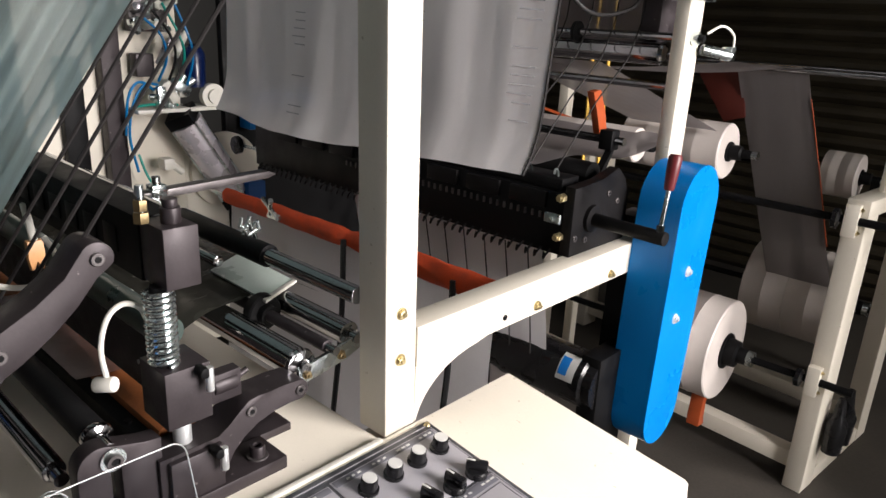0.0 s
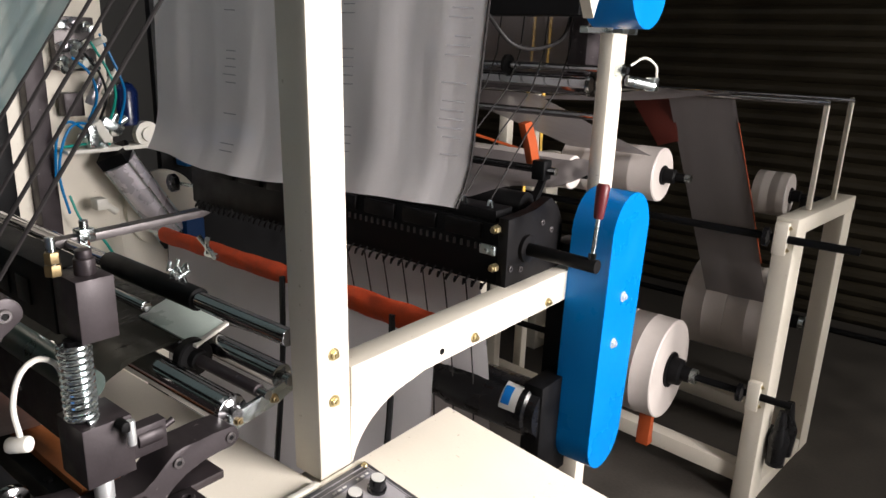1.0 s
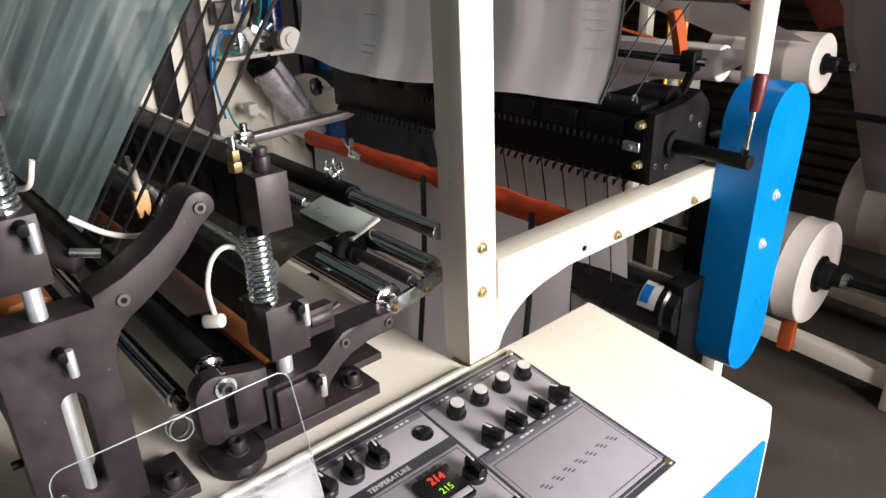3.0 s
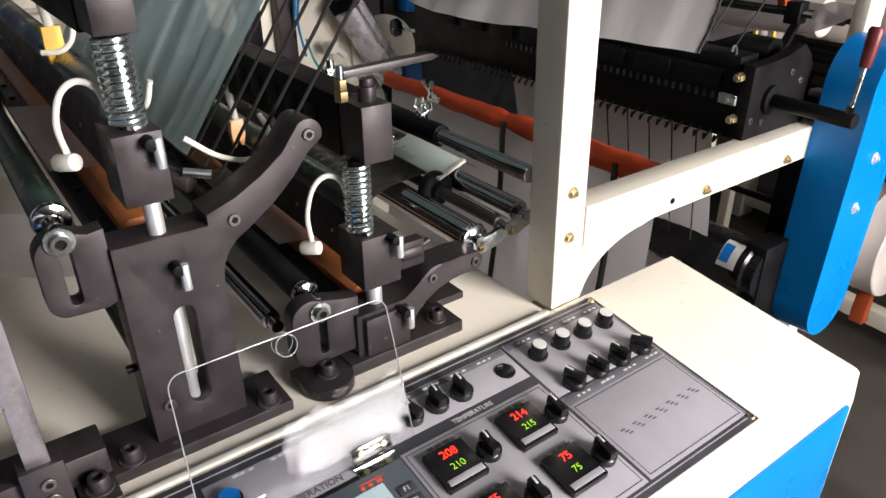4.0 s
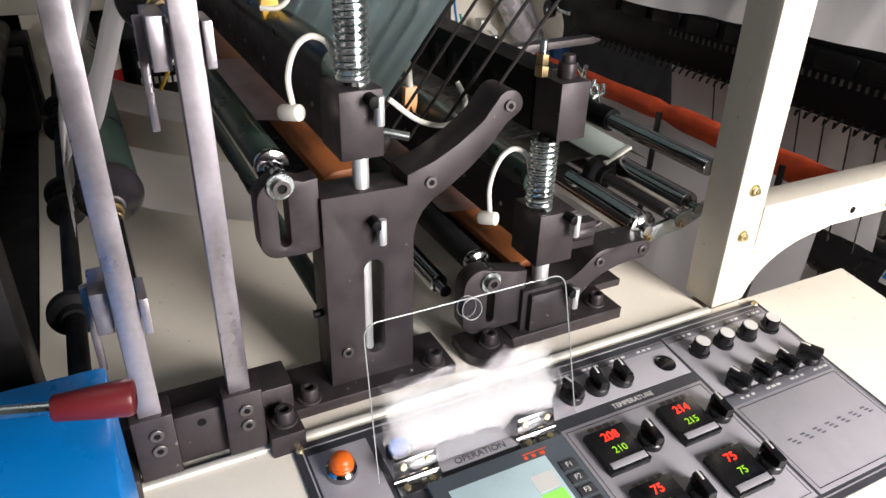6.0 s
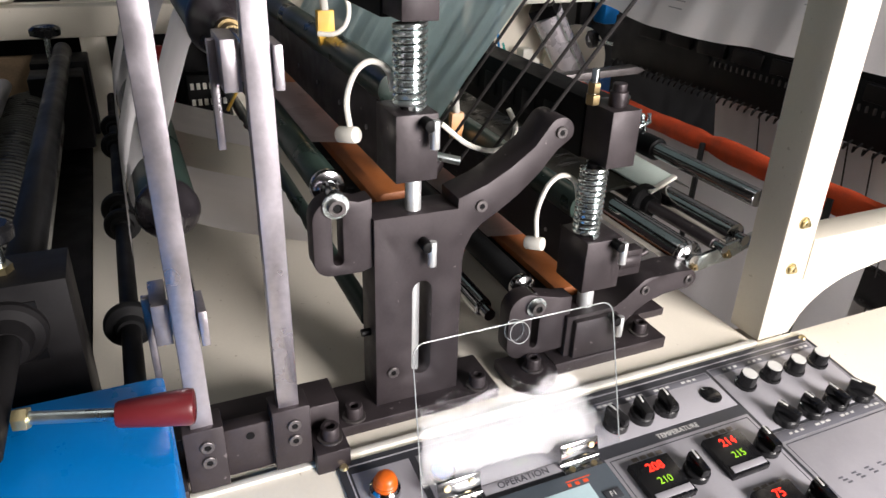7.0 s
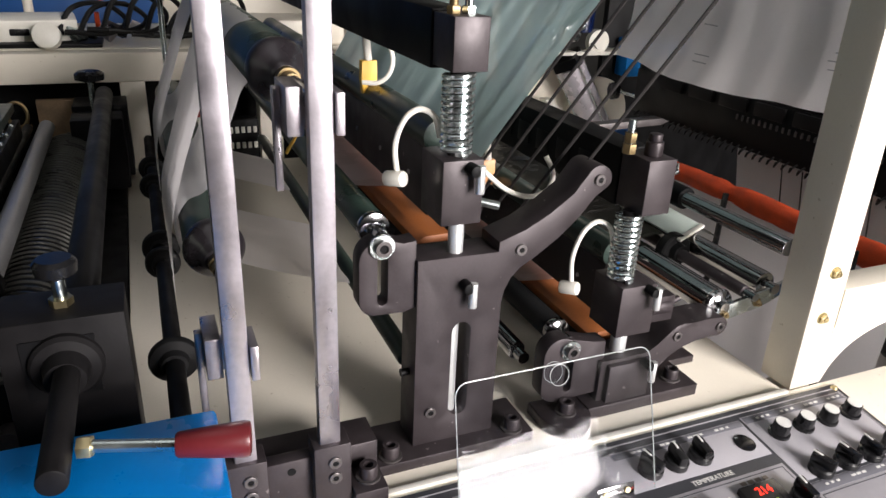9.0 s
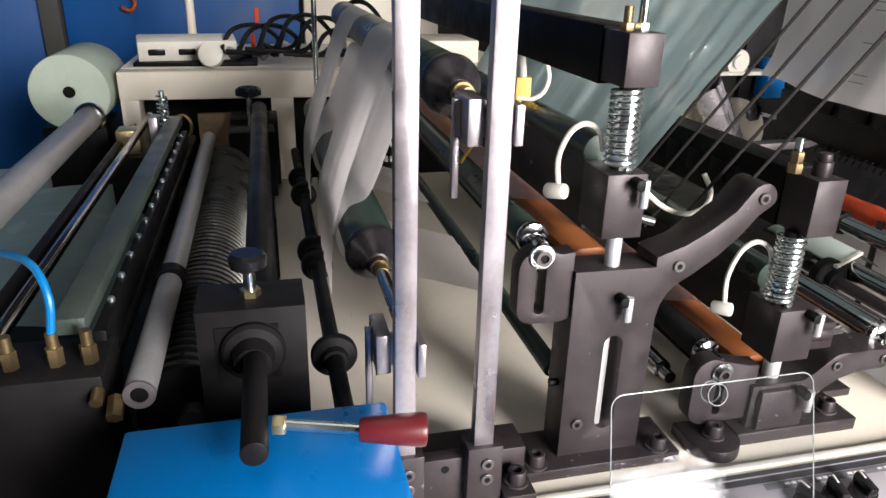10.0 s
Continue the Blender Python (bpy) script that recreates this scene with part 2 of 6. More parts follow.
def prism(bm, pts, a, b, axis='x', hole=None, bev=0.0):
    """A polygon in the plane across axis, from a to b along it; hole: an inner loop."""
    def v3(p, k):
        return {'x': (k, p[0], p[1]), 'y': (p[0], k, p[1]), 'z': (p[0], p[1], k)}[axis]
    loops = [pts] + ([hole] if hole else [])
    ring = []
    for lp in loops:
        ring.append(([bm.verts.new(v3(p, a)) for p in lp], [bm.verts.new(v3(p, b)) for p in lp]))
    faces = []
    for u, v in ring:
        for k in range(len(u)):
            faces.append(bm.faces.new((u[k], u[(k + 1) % len(u)], v[(k + 1) % len(u)], v[k])))
    if hole:
        rim = []
        for side in (0, 1):
            e = []
            for u in ring:
                lp = u[side]
                for k in range(len(lp)):
                    e.append(bm.edges.get((lp[k], lp[(k + 1) % len(lp)])))
            bmesh.ops.triangle_fill(bm, use_beauty=True, edges=e)
            rim += e
        if bev:
            bmesh.ops.recalc_face_normals(bm, faces=bm.faces[:])
            bmesh.ops.bevel(bm, geom=rim, offset=bev, segments=2, profile=0.5, affect='EDGES')
    else:
        caps = [bm.faces.new(ring[0][0]), bm.faces.new(ring[0][1])]
        if bev:
            e = list({e for f in caps for e in f.edges})
            bmesh.ops.bevel(bm, geom=e, offset=bev, segments=2, profile=0.5, affect='EDGES')
    return bm


def arc(cx, cz, r, a0, a1, n=10):
    return [(cx + r * math.cos(radians(a0 + (a1 - a0) * k / n)), cz + r * math.sin(radians(a0 + (a1 - a0) * k / n))) for k in range(n + 1)]


def curve_pts(pts, n=8):
    """Catmull-Rom through pts."""
    P = [Vector(p) for p in pts]
    P = [P[0] * 2 - P[1]] + P + [P[-1] * 2 - P[-2]]
    out = []
    for i in range(1, len(P) - 2):
        for k in range(n):
            t = k / n
            a, b, c, d = P[i - 1], P[i], P[i + 1], P[i + 2]
            out.append(0.5 * ((2 * b) + (c - a) * t + (2 * a - 5 * b + 4 * c - d) * t * t + (3 * b - a - 3 * c + d) * t ** 3))
    return out + [P[-2]]


def tube(bm, pts, r, seg=8, smooth=8):
    P = curve_pts(pts, smooth) if smooth else [Vector(p) for p in pts]
    rings, up = [], None
    for i, p in enumerate(P):
        d = (P[min(i + 1, len(P) - 1)] - P[max(i - 1, 0)]).normalized()
        if up is None:
            up = d.orthogonal().normalized()
        up = (up - d * up.dot(d)).normalized()
        s = d.cross(up)
        rings.append([bm.verts.new(p + r * (math.cos(k * math.tau / seg) * up + math.sin(k * math.tau / seg) * s)) for k in range(seg)])
    for u, v in zip(rings, rings[1:]):
        for k in range(seg):
            bm.faces.new((u[k], u[(k + 1) % seg], v[(k + 1) % seg], v[k]))
    bm.faces.new(rings[0])
    bm.faces.new(rings[-1])
    return bm


def coil(bm, x, y, z0, z1, r, wire, turns):
    n = int(turns * 20)
    return tube(bm, [(x + r * math.cos(k * math.tau / 20), y + r * math.sin(k * math.tau / 20), z0 + (z1 - z0) * k / n) for k in range(n + 1)], wire, 8, 0)


def sheet(bm, fn, nu=24, nv=24):
    g = [[bm.verts.new(fn(u / nu, v / nv)) for v in range(nv + 1)] for u in range(nu + 1)]
    for u in range(nu):
        for v in range(nv):
            bm.faces.new((g[u][v], g[u + 1][v], g[u + 1][v + 1], g[u][v + 1]))
    return bm


def profile_sheet(bm, x0, x1, yz, wave=0.004, nu=40, sub=10, seed=0.0):
    """A web that runs across the machine from x0 to x1 and follows the yz line."""
    P = curve_pts([(0, y, z) for y, z in yz], sub)

    def fn(u, v):
        p = P[min(len(P) - 1, int(round(v * (len(P) - 1))))]
        w = noise.noise((u * 7 + seed, v * 3, seed)) * wave + noise.noise((u * 23, v * 5 + seed, 3)) * wave * 0.35
        return (x0 + (x1 - x0) * u, p.y + w, p.z + w * 0.4)
    return sheet(bm, fn, nu, len(P) - 1)


def bolt(parent, x, y, z, r=0.007, material=BRASS, name="bolt", h=0.006):
    """A hex bolt with a washer, its head towards +x."""
    bm = nb()
    cy(bm, (x - 0.001, y, z), (x + 0.0015, y, z), r * 1.35, seg=20)
    cy(bm, (x + 0.0013, y, z), (x + h, y, z), r, seg=6, bev=r * 0.12)
    cy(bm, (x + h - 0.001, y, z), (x + h + 0.003, y, z), r * 0.5, seg=12)
    return part(name, bm, material, parent)


def socket(parent, x, y, z, r=0.007, axis=(1, 0, 0), material=None, h=0.003):
    """A socket-head screw, its hex opening towards axis, with black for the shade inside."""
    bm = nb()
    a = Vector(axis)
    lathe(bm, Vector((x, y, z)), a, [(-0.002, r), (h * 0.8, r), (h, r * 0.88), (h, r * 0.5), (h * 0.2, r * 0.45), (h * 0.15, 0.0005)], 18)
    s0 = part("screw", bm, material or SCREW, parent)
    # black hex plug paints the shade inside the socket
    bm = nb()
    cy(bm, Vector((x, y, z)) + a * (h * 0.2), Vector((x, y, z)) + a * (h * 0.75), r * 0.47, seg=6)
    part("recess_shade", bm, BLACK, s0)
    return s0


def text_mesh(body, size, place, material, parent, name="lettering"):
    c = bpy.data.curves.new(name, 'FONT')
    c.body, c.size, c.align_x, c.align_y, c.extrude = body, size, 'CENTER', 'CENTER', 0.0002
    o = new("temporary_text", c)
    bpy.context.view_layer.update()
    me = bpy.data.meshes.new_from_object(o.evaluated_get(bpy.context.evaluated_depsgraph_get()))
    bpy.data.objects.remove(o)
    me.transform(place)
    me.materials.append(material)
    p = new(name, me)
    return under(p, parent)


# ---- the hall ----
G = -0.035
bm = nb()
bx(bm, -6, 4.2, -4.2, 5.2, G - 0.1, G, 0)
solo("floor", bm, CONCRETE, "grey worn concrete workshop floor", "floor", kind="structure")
# ceiling and walls added to close the room, coloured dark to cut bounce
bm = nb()
bx(bm, -6, -2.15, -4.2, 5.2, 4.2, 4.3, 0)
bx(bm, 0.15, 4.2, -4.2, 5.2, 4.2, 4.3, 0)
bx(bm, -2.15, 0.15, -4.2, -1.35, 4.2, 4.3, 0)
bx(bm, -2.15, 0.15, -0.05, 5.2, 4.2, 4.3, 0)
solo("ceiling", bm, WALL, "unseen dark ceiling with an opening for the added top lamp", "ceiling", kind="structure")
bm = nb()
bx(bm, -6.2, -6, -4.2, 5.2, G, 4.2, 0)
solo("wall_west", bm, WALL, "plain wall added to close the hall, dark to cut bounce light", "wall", kind="structure")
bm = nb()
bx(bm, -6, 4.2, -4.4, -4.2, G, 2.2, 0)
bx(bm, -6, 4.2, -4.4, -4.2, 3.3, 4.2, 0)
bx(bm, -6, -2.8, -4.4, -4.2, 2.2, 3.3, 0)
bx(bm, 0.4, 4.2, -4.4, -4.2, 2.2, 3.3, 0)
solo("wall_south", bm, WALL, "unseen dark wall with an opening for the added south lamp", "wall", kind="structure")
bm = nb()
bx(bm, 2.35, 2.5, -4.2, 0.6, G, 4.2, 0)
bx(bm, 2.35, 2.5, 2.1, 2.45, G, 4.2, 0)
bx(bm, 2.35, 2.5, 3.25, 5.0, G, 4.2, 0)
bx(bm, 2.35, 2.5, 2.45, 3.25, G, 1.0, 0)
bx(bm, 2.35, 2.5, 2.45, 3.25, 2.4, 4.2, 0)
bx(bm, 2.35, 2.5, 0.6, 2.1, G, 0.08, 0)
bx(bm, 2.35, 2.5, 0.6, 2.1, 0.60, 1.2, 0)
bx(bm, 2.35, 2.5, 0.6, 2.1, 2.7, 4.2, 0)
solo("wall_east", bm, WALL, "unseen dark wall with a window and two openings for added lamps", "wall", kind="structure")
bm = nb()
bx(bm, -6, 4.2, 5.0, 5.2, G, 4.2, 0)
solo("wall_north", bm, WALL, "plain wall added to close the hall, dark to cut bounce light", "wall", kind="structure")
# unseen panel added to block window light from stand, rolls and floor
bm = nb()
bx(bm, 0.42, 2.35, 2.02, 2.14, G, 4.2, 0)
solo("wall_light_block", bm, WALL, "unseen dark panel added to keep window light off the stand", "wall", kind="structure")
shutter = thing("roller_shutter", (-0.5, 4.6, G), "dark corrugated metal roller shutter, closed", "shutter", kind="structure")
for k in range(40):
    z = G + k * 0.085
    bm = nb()
    prism(bm, [(4.6, z), (4.585, z + 0.012), (4.57, z + 0.035), (4.572, z + 0.06), (4.59, z + 0.08), (4.6, z + 0.0845), (4.63, z + 0.0845), (4.63, z)], -4.5, 3.2)
    part("slat", bm, SHUTTER, shutter)

# ---- machine base ----
T = 0.886
base = thing("work_table", (-1.3, 0.15, G), "cream painted steel base table of the bag machine", "machine base")
bm = nb()
bx(bm, -1.98, -0.668, -0.24, 0.604, T - 0.012, T, 0.002)
part("table_plate", bm, CREAM, base)
bm = nb()
bx(bm, -0.72, -0.67, -0.6, 0.66, T - 0.09, T - 0.0125, 0.003)
bx(bm, -1.98, -1.93, -0.6, 0.66, T - 0.09, T - 0.0125, 0.003)
bx(bm, -1.93, -0.72, 0.55, 0.60, T - 0.09, T - 0.0125, 0.003)
part("rail", bm, CREAM, base)
for x in (-0.72, -1.98):
    for y in (-0.58, 0.6):
        bm = nb()
        bx(bm, x, x + 0.05, y, y + 0.06, G, T - 0.09, 0.003)
        part("leg", bm, CREAM, base)

# upright post with the cross beam and its rounded gusset
gantry = thing("gantry", (-0.69, 0.64, T), "cream painted steel post and cross beam with brass bolts", "machine frame")
bm = nb()
bx(bm, -0.722, -0.668, 0.610, 0.667, T, 2.3, 0.003, Matrix.Translation((0, 0.61, T)) @ Matrix.Rotation(radians(1.2), 4, 'X') @ Matrix.Translation((0, -0.61, -T)))
part("post", bm, CREAM, gantry)
bm = nb()
bx(bm, -0.716, -0.669, 0.668, 1.44, 0.974, 1.036, 0.003)
part("beam", bm, CREAM, gantry)
bm = nb()
pts = [(0.668, 0.974), (0.668, T)] + [(0.812 - 0.142 * math.cos(radians(a)), T - 0.012 + 0.096 * math.sin(radians(a))) for a in range(8, 91, 6)] + [(0.83, 0.974)]
prism(bm, pts, -0.69, -0.67, bev=0.0015)
part("gusset", bm, CREAM, gantry)
bm = nb()
bx(bm, -0.698, -0.669, 1.371, 1.434, 1.037, 1.506, 0.003)
part("column", bm, CREAM, gantry)
bm = nb()
bx(bm, -0.72, -0.672, 1.40, 1.445, G, 0.9735, 0.003)
part("leg", bm, CREAM, gantry)
for y, z in ((0.634, 1.067), (0.634, 0.999), (0.953, 0.99), (1.195, 0.988)):
    bolt(gantry, -0.668, y, z, 0.0065)
# black disc on the beam, painted as the dark of a bolt hole
bm = nb()
cy(bm, (-0.671, 0.866, 0.993), (-0.6675, 0.866, 0.993), 0.005)
part("hole_shade", bm, BLACK, gantry)

# ---- operator's desk ----
SL = 0.125


def dz(x):
    return 0.887 - SL * (x + 0.645)


desk = thing("control_desk", (-0.5, 0.35, G), "cream control desk with a sloping top and blue front", "control desk")
bm = nb()
prism(bm, [(-0.665, dz(-0.665)), (-0.352, dz(-0.352)), (-0.346, dz(-0.346) - 0.004), (-0.344, 0.80), (-0.344, 0.3), (-0.665, 0.3)], -0.2, 0.886, 'y', bev=0.004)
part("desk_body", bm, CREAM, desk)
bm = nb()
bx(bm, -0.346, -0.338, -0.17, 0.866, 0.36, 0.802, 0.003)
part("front_panel", bm, BLUE, desk)
bm = nb()
bx(bm, -0.64, -0.36, -0.18, 0.87, G, 0.3, 0.003)
part("plinth", bm, CREAM, desk)
bm = nb()
bx(bm, -0.6685, -0.6605, -0.2, 0.60, 0.888, 0.8935, 0.001)
part("edge_trim", bm, WHITE, desk)

tilt = Matrix.Translation((-0.645, 0, 0.887)) @ Matrix.Rotation(math.atan(SL), 4, 'Y')


def on_panel(x, y, h=0.0):
    """A point h above the desk's sloping top at plan place x, y."""
    return tilt @ Vector(((x + 0.645) / math.cos(math.atan(SL)), y, h))


def slab(bm, x0, x1, y0, y1, h0, h1, bev=0.0006):
    c = math.cos(math.atan(SL))
    return bx(bm, (x0 + 0.645) / c, (x1 + 0.645) / c, y0, y1, h0, h1, bev, tilt)


up = (tilt.to_3x3() @ Vector((0, 0, 1))).normalized()
panel = thing("control_console", on_panel(-0.5, 0.35), "grey control panel with dark borders, screwed onto the desk", "control panel")
bm = nb()
slab(bm, -0.655, -0.372, -0.004, 0.679, 0.0, 0.003)
part("panel_plate", bm, INK, panel)
ZONES = [(-0.637, -0.40, 0.008, 0.072), (-0.637, -0.578, 0.080, 0.486), (-0.562, -0.385, 0.276, 0.486), (-0.640, -0.531, 0.4905, 0.670), (-0.527, -0.385, 0.4905, 0.670)]
for x0, x1, y0, y1 in ZONES:
    bm = nb()
    slab(bm, x0, x1, y0, y1, 0.0028, 0.0036, 0.0002)
    part("panel_field", bm, FACE, panel)
for x0, x1, y0, y1 in ((-0.6385, -0.628, 0.4925, 0.668), (-0.526, -0.5125, 0.4925, 0.668), (-0.6355, -0.626, 0.285, 0.4845)):
    bm = nb()
    slab(bm, x0, x1, y0, y1, 0.0034, 0.0040, 0.0002)
    part("title_band", bm, PRINT, panel)
for x0, x1, y0, y1 in ((-0.558, -0.557, 0.280, 0.482), (-0.391, -0.390, 0.280, 0.482), (-0.557, -0.391, 0.280, 0.281), (-0.557, -0.391, 0.481, 0.482), (-0.509, -0.508, 0.495, 0.666), (-0.391, -0.390, 0.495, 0.666), (-0.508, -0.391, 0.495, 0.496), (-0.508, -0.391, 0.665, 0.666)):
    bm = nb()
    slab(bm, x0, x1, y0, y1, 0.0034, 0.0038, 0)
    part("field_line", bm, INK, panel)
# pale rules round the fields
for x0, x1, y0, y1 in ((-0.648, -0.6465, 0.004, 0.672), (-0.381, -0.3795, 0.004, 0.672), (-0.648, -0.38, 0.004, 0.0055), (-0.648, -0.38, 0.6715, 0.673)):
    bm = nb()
    slab(bm, x0, x1, y0, y1, 0.003, 0.0034, 0)
    part("rule", bm, FACE, panel)
for x, y in ((-0.648, 0.003), (-0.648, 0.672), (-0.379, 0.672), (-0.379, 0.003)):
    bm = nb()
    p0 = on_panel(x, y, 0.003)
    cy(bm, p0, p0 + up * 0.003, 0.005, 0.0035, 16)
    part("screw", bm, BRASS, panel)
# small print, too small to read
rng = random.Random(4)
for y0, x0, n in ((0.50, -0.631, 4), (0.50, -0.5175, 4), (0.10, -0.631, 3), (0.30, -0.629, 4)):
    for k in range(n):
        y = y0 + 0.012 + k * 0.043
        bm = nb()
        for j in range(3):
            slab(bm, x0 - 0.0035, x0 - 0.0005, y + j * 0.009, y + j * 0.009 + rng.uniform(0.004, 0.007), 0.0040, 0.0043, 0)
        part("print_bar", bm, PALE, panel)
for k in range(7):
    bm = nb()
    for j in range(3):
        slab(bm, -0.452 + 0.004 * j, -0.450 + 0.004 * j, 0.515 + k * 0.021 + 0.003 * j, 0.522 + k * 0.021 + 0.003 * j, 0.0036, 0.0039, 0)
    part("print_bar", bm, PRINT, panel)
for x, y in ((-0.553, 0.305), (-0.553, 0.41), (-0.474, 0.305), (-0.474, 0.41)):
    bm = nb()
    for j in range(4):
        slab(bm, x, x + 0.005, y + j * 0.011, y + j * 0.011 + 0.008, 0.0036, 0.0039, 0)
    part("print_bar", bm, SOIL, panel)
lay = tilt.to_3x3().to_4x4() @ Matrix.Rotation(radians(90), 4, 'Z')
text_mesh("OPERATION", 0.0112, Matrix.Translation(on_panel(-0.571, 0.178, 0.0045)) @ lay, INK, panel)
bm = nb()
slab(bm, -0.577, -0.565, 0.13, 0.262, 0.003, 0.0042, 0.0002)
part("title_strip", bm, FACE, panel)
text_mesh("TEMPERATURE", 0.0092, Matrix.Translation(on_panel(-0.569, 0.385, 0.0034)) @ lay, PALE, panel)


def knob(x, y, turn, kind):
    """kind 0: pointer knob with a white line; 1: silver-capped knob; 2: raised bar knob."""
    p = on_panel(x, y, 0.0036)
    k = thing("rotary_knob", p, "black plastic pointer knob with a white line" if kind != 1 else "black rotary knob with a silver cap", "knob", "knobs on the control panel")
    bm = nb()
    if kind == 1:
        lathe(bm, p, up, [(0, 0.0135), (0.004, 0.0135), (0.005, 0.0115), (0.019, 0.0105), (0.0195, 0.0098)], 24)
    else:
        lathe(bm, p, up, [(0, 0.0150), (0.008, 0.0148), (0.0095, 0.0132), (0.010, 0.0125)], 24)
        a = Matrix.Translation(p) @ tilt.to_3x3().to_4x4() @ Matrix.Rotation(radians(turn), 4, 'Z')
        bx(bm, -0.0155, 0.0135, -0.0055, 0.0055, 0.008, 0.0215, 0.0022, a)
    part("knob_body", bm, PLASTIC, k)
    bm = nb()
    if kind == 1:
        cy(bm, p + up * 0.0193, p + up * 0.0205, 0.0093, seg=24)
        part("cap", bm, PALE, k, "pale silver cap")
    else:
        bx(bm, -0.0160, -0.004, -0.0013, 0.0013, 0.0205, 0.0222, 0.0003, a)
        part("pointer", bm, PALE, k, "white pointer line")


for k in range(4):
    knob(-0.602, 0.521 + k * 0.0425, 0, 1)
    knob(-0.538, 0.524 + k * 0.0425, (20, 12, 8, 35)[k], 0)
for k in range(3):
    knob(-0.601, 0.318 + k * 0.037, (15, -8, -5)[k], 0)
for x, y in ((-0.512, 0.362), (-0.512, 0.467), (-0.436, 0.468), (-0.436, 0.366)):
    knob(x, y, -4, 0)
bm = nb()
p0 = on_panel(-0.602, 0.464, 0.0036)
lathe(bm, p0, up, [(0, 0.0135), (0.0012, 0.0135), (0.0018, 0.0125)], 24)
solo("blanking_plug", bm, PLASTIC, "flat round black plug in the control panel", "plug")


def controller(x, y, red, green):
    c = thing("temperature_controller", on_panel(x, y, 0.004), "black digital temperature controller with red and green digits", "controller", "temperature controllers")
    bm = nb()
    slab(bm, x - 0.0265, x + 0.0265, y - 0.0265, y + 0.0265, 0.003, 0.012, 0.001)
    part("case", bm, PLASTIC, c)
    bm = nb()
    slab(bm, x + 0.0155, x + 0.0235, y - 0.0235, y + 0.0235, 0.012, 0.0132, 0.0004)
    part("key_strip", bm, FACE, c, "grey key strip")
    text_mesh(red, 0.0148, Matrix.Translation(on_panel(x - 0.0145, y + 0.001, 0.0126)) @ lay, LED_R, c, "red_digits")
    text_mesh(green, 0.0122, Matrix.Translation(on_panel(x + 0.0035, y + 0.001, 0.0126)) @ lay, LED_G, c, "green_digits")


controller(-0.516, 0.318, "208", "210")
controller(-0.516, 0.422, "214", "215")
controller(-0.441, 0.425, "75", "75")
controller(-0.441, 0.322, "75", "75")

hmi = thing("operator_display", on_panel(-0.48, 0.19, 0.004), "slate grey touch display unit with function keys", "display")
bm = nb()
slab(bm, -0.556, -0.40, 0.105, 0.272, 0.003, 0.010, 0.002)
part("bezel", bm, BEZEL, hmi)
bm = nb()
slab(bm, -0.538, -0.41, 0.122, 0.238, 0.010, 0.0106, 0.0003)
part("screen", bm, LCD, hmi, "lit pale blue screen")
bm = nb()
slab(bm, -0.52, -0.50, 0.207, 0.234, 0.0106, 0.0109, 0)
part("screen_button", bm, PALE, hmi)
bm = nb()
slab(bm, -0.497, -0.47, 0.207, 0.234, 0.0106, 0.0109, 0)
part("screen_button", bm, LCD_G, hmi)
for k in range(4):
    bm = nb()
    slab(bm, -0.5235 + k * 0.0165, -0.5115 + k * 0.0165, 0.245, 0.265, 0.0098, 0.0114, 0.0005)
    key = part("function_key", bm, INK, hmi)
    text_mesh("F%d" % (k + 1), 0.0085, Matrix.Translation(on_panel(-0.5175 + k * 0.0165, 0.255, 0.0116)) @ lay, PALE, hmi)
bm = nb()
slab(bm, -0.5475, -0.5465, 0.215, 0.245, 0.010, 0.0104, 0)
slab(bm, -0.5445, -0.5405, 0.215, 0.219, 0.010, 0.0104, 0)
slab(bm, -0.5445, -0.5405, 0.224, 0.229, 0.010, 0.0104, 0)
slab(bm, -0.5445, -0.5405, 0.234, 0.240, 0.010, 0.0104, 0)
part("maker_mark", bm, ORANGE, hmi)

lamp = thing("indicator_lamp", on_panel(-0.606, 0.034, 0.003), "amber indicator lamp in a chrome ring", "lamp")
bm = nb()
p0 = on_panel(-0.606, 0.034, 0.003)
lathe(bm, p0, up, [(0, 0.0165), (0.008, 0.016), (0.011, 0.0135), (0.011, 0.011)], 28)
part("ring", bm, CHROME, lamp)
bm = nb()
lathe(bm, p0, up, [(0.010, 0.0125), (0.013, 0.0128), (0.014, 0.0120), (0.017, 0.0124), (0.018, 0.0114), (0.022, 0.0105), (0.025, 0.008), (0.0265, 0.003)], 28)
part("lens", bm, AMBER, lamp, "ribbed amber lens")
btn = thing("push_button", on_panel(-0.606, 0.098, 0.003), "round blue push button on the panel", "button")
bm = nb()
p0 = on_panel(-0.606, 0.098, 0.003)
lathe(bm, p0, up, [(0, 0.0145), (0.006, 0.0142), (0.006, 0.0115)], 24)
part("collar", bm, PLASTIC, btn)
bm = nb()
lathe(bm, p0, up, [(0.005, 0.0115), (0.010, 0.0115), (0.0115, 0.0098)], 24)
part("cap", bm, BLUEBTN, btn)

# hinged clear cover standing open over the panel
cover = thing("clear_cover", on_panel(-0.572, 0.19, 0.004), "clear acrylic hinged cover standing open on the panel", "cover")
lean = Matrix.Translation((-0.572, 0, 0.889)) @ Matrix.Rotation(radians(-17.5), 4, 'Y')
bm = nb()
outline = [(0.062, 0.0)] + [(0.302, 0.0)] + arc(0.288, 0.152, 0.014, 0, 90, 6) + arc(0.082, 0.152, 0.014, 90, 180, 6)
prism(bm, [(y, z) for y, z in outline], -0.002, 0.002)
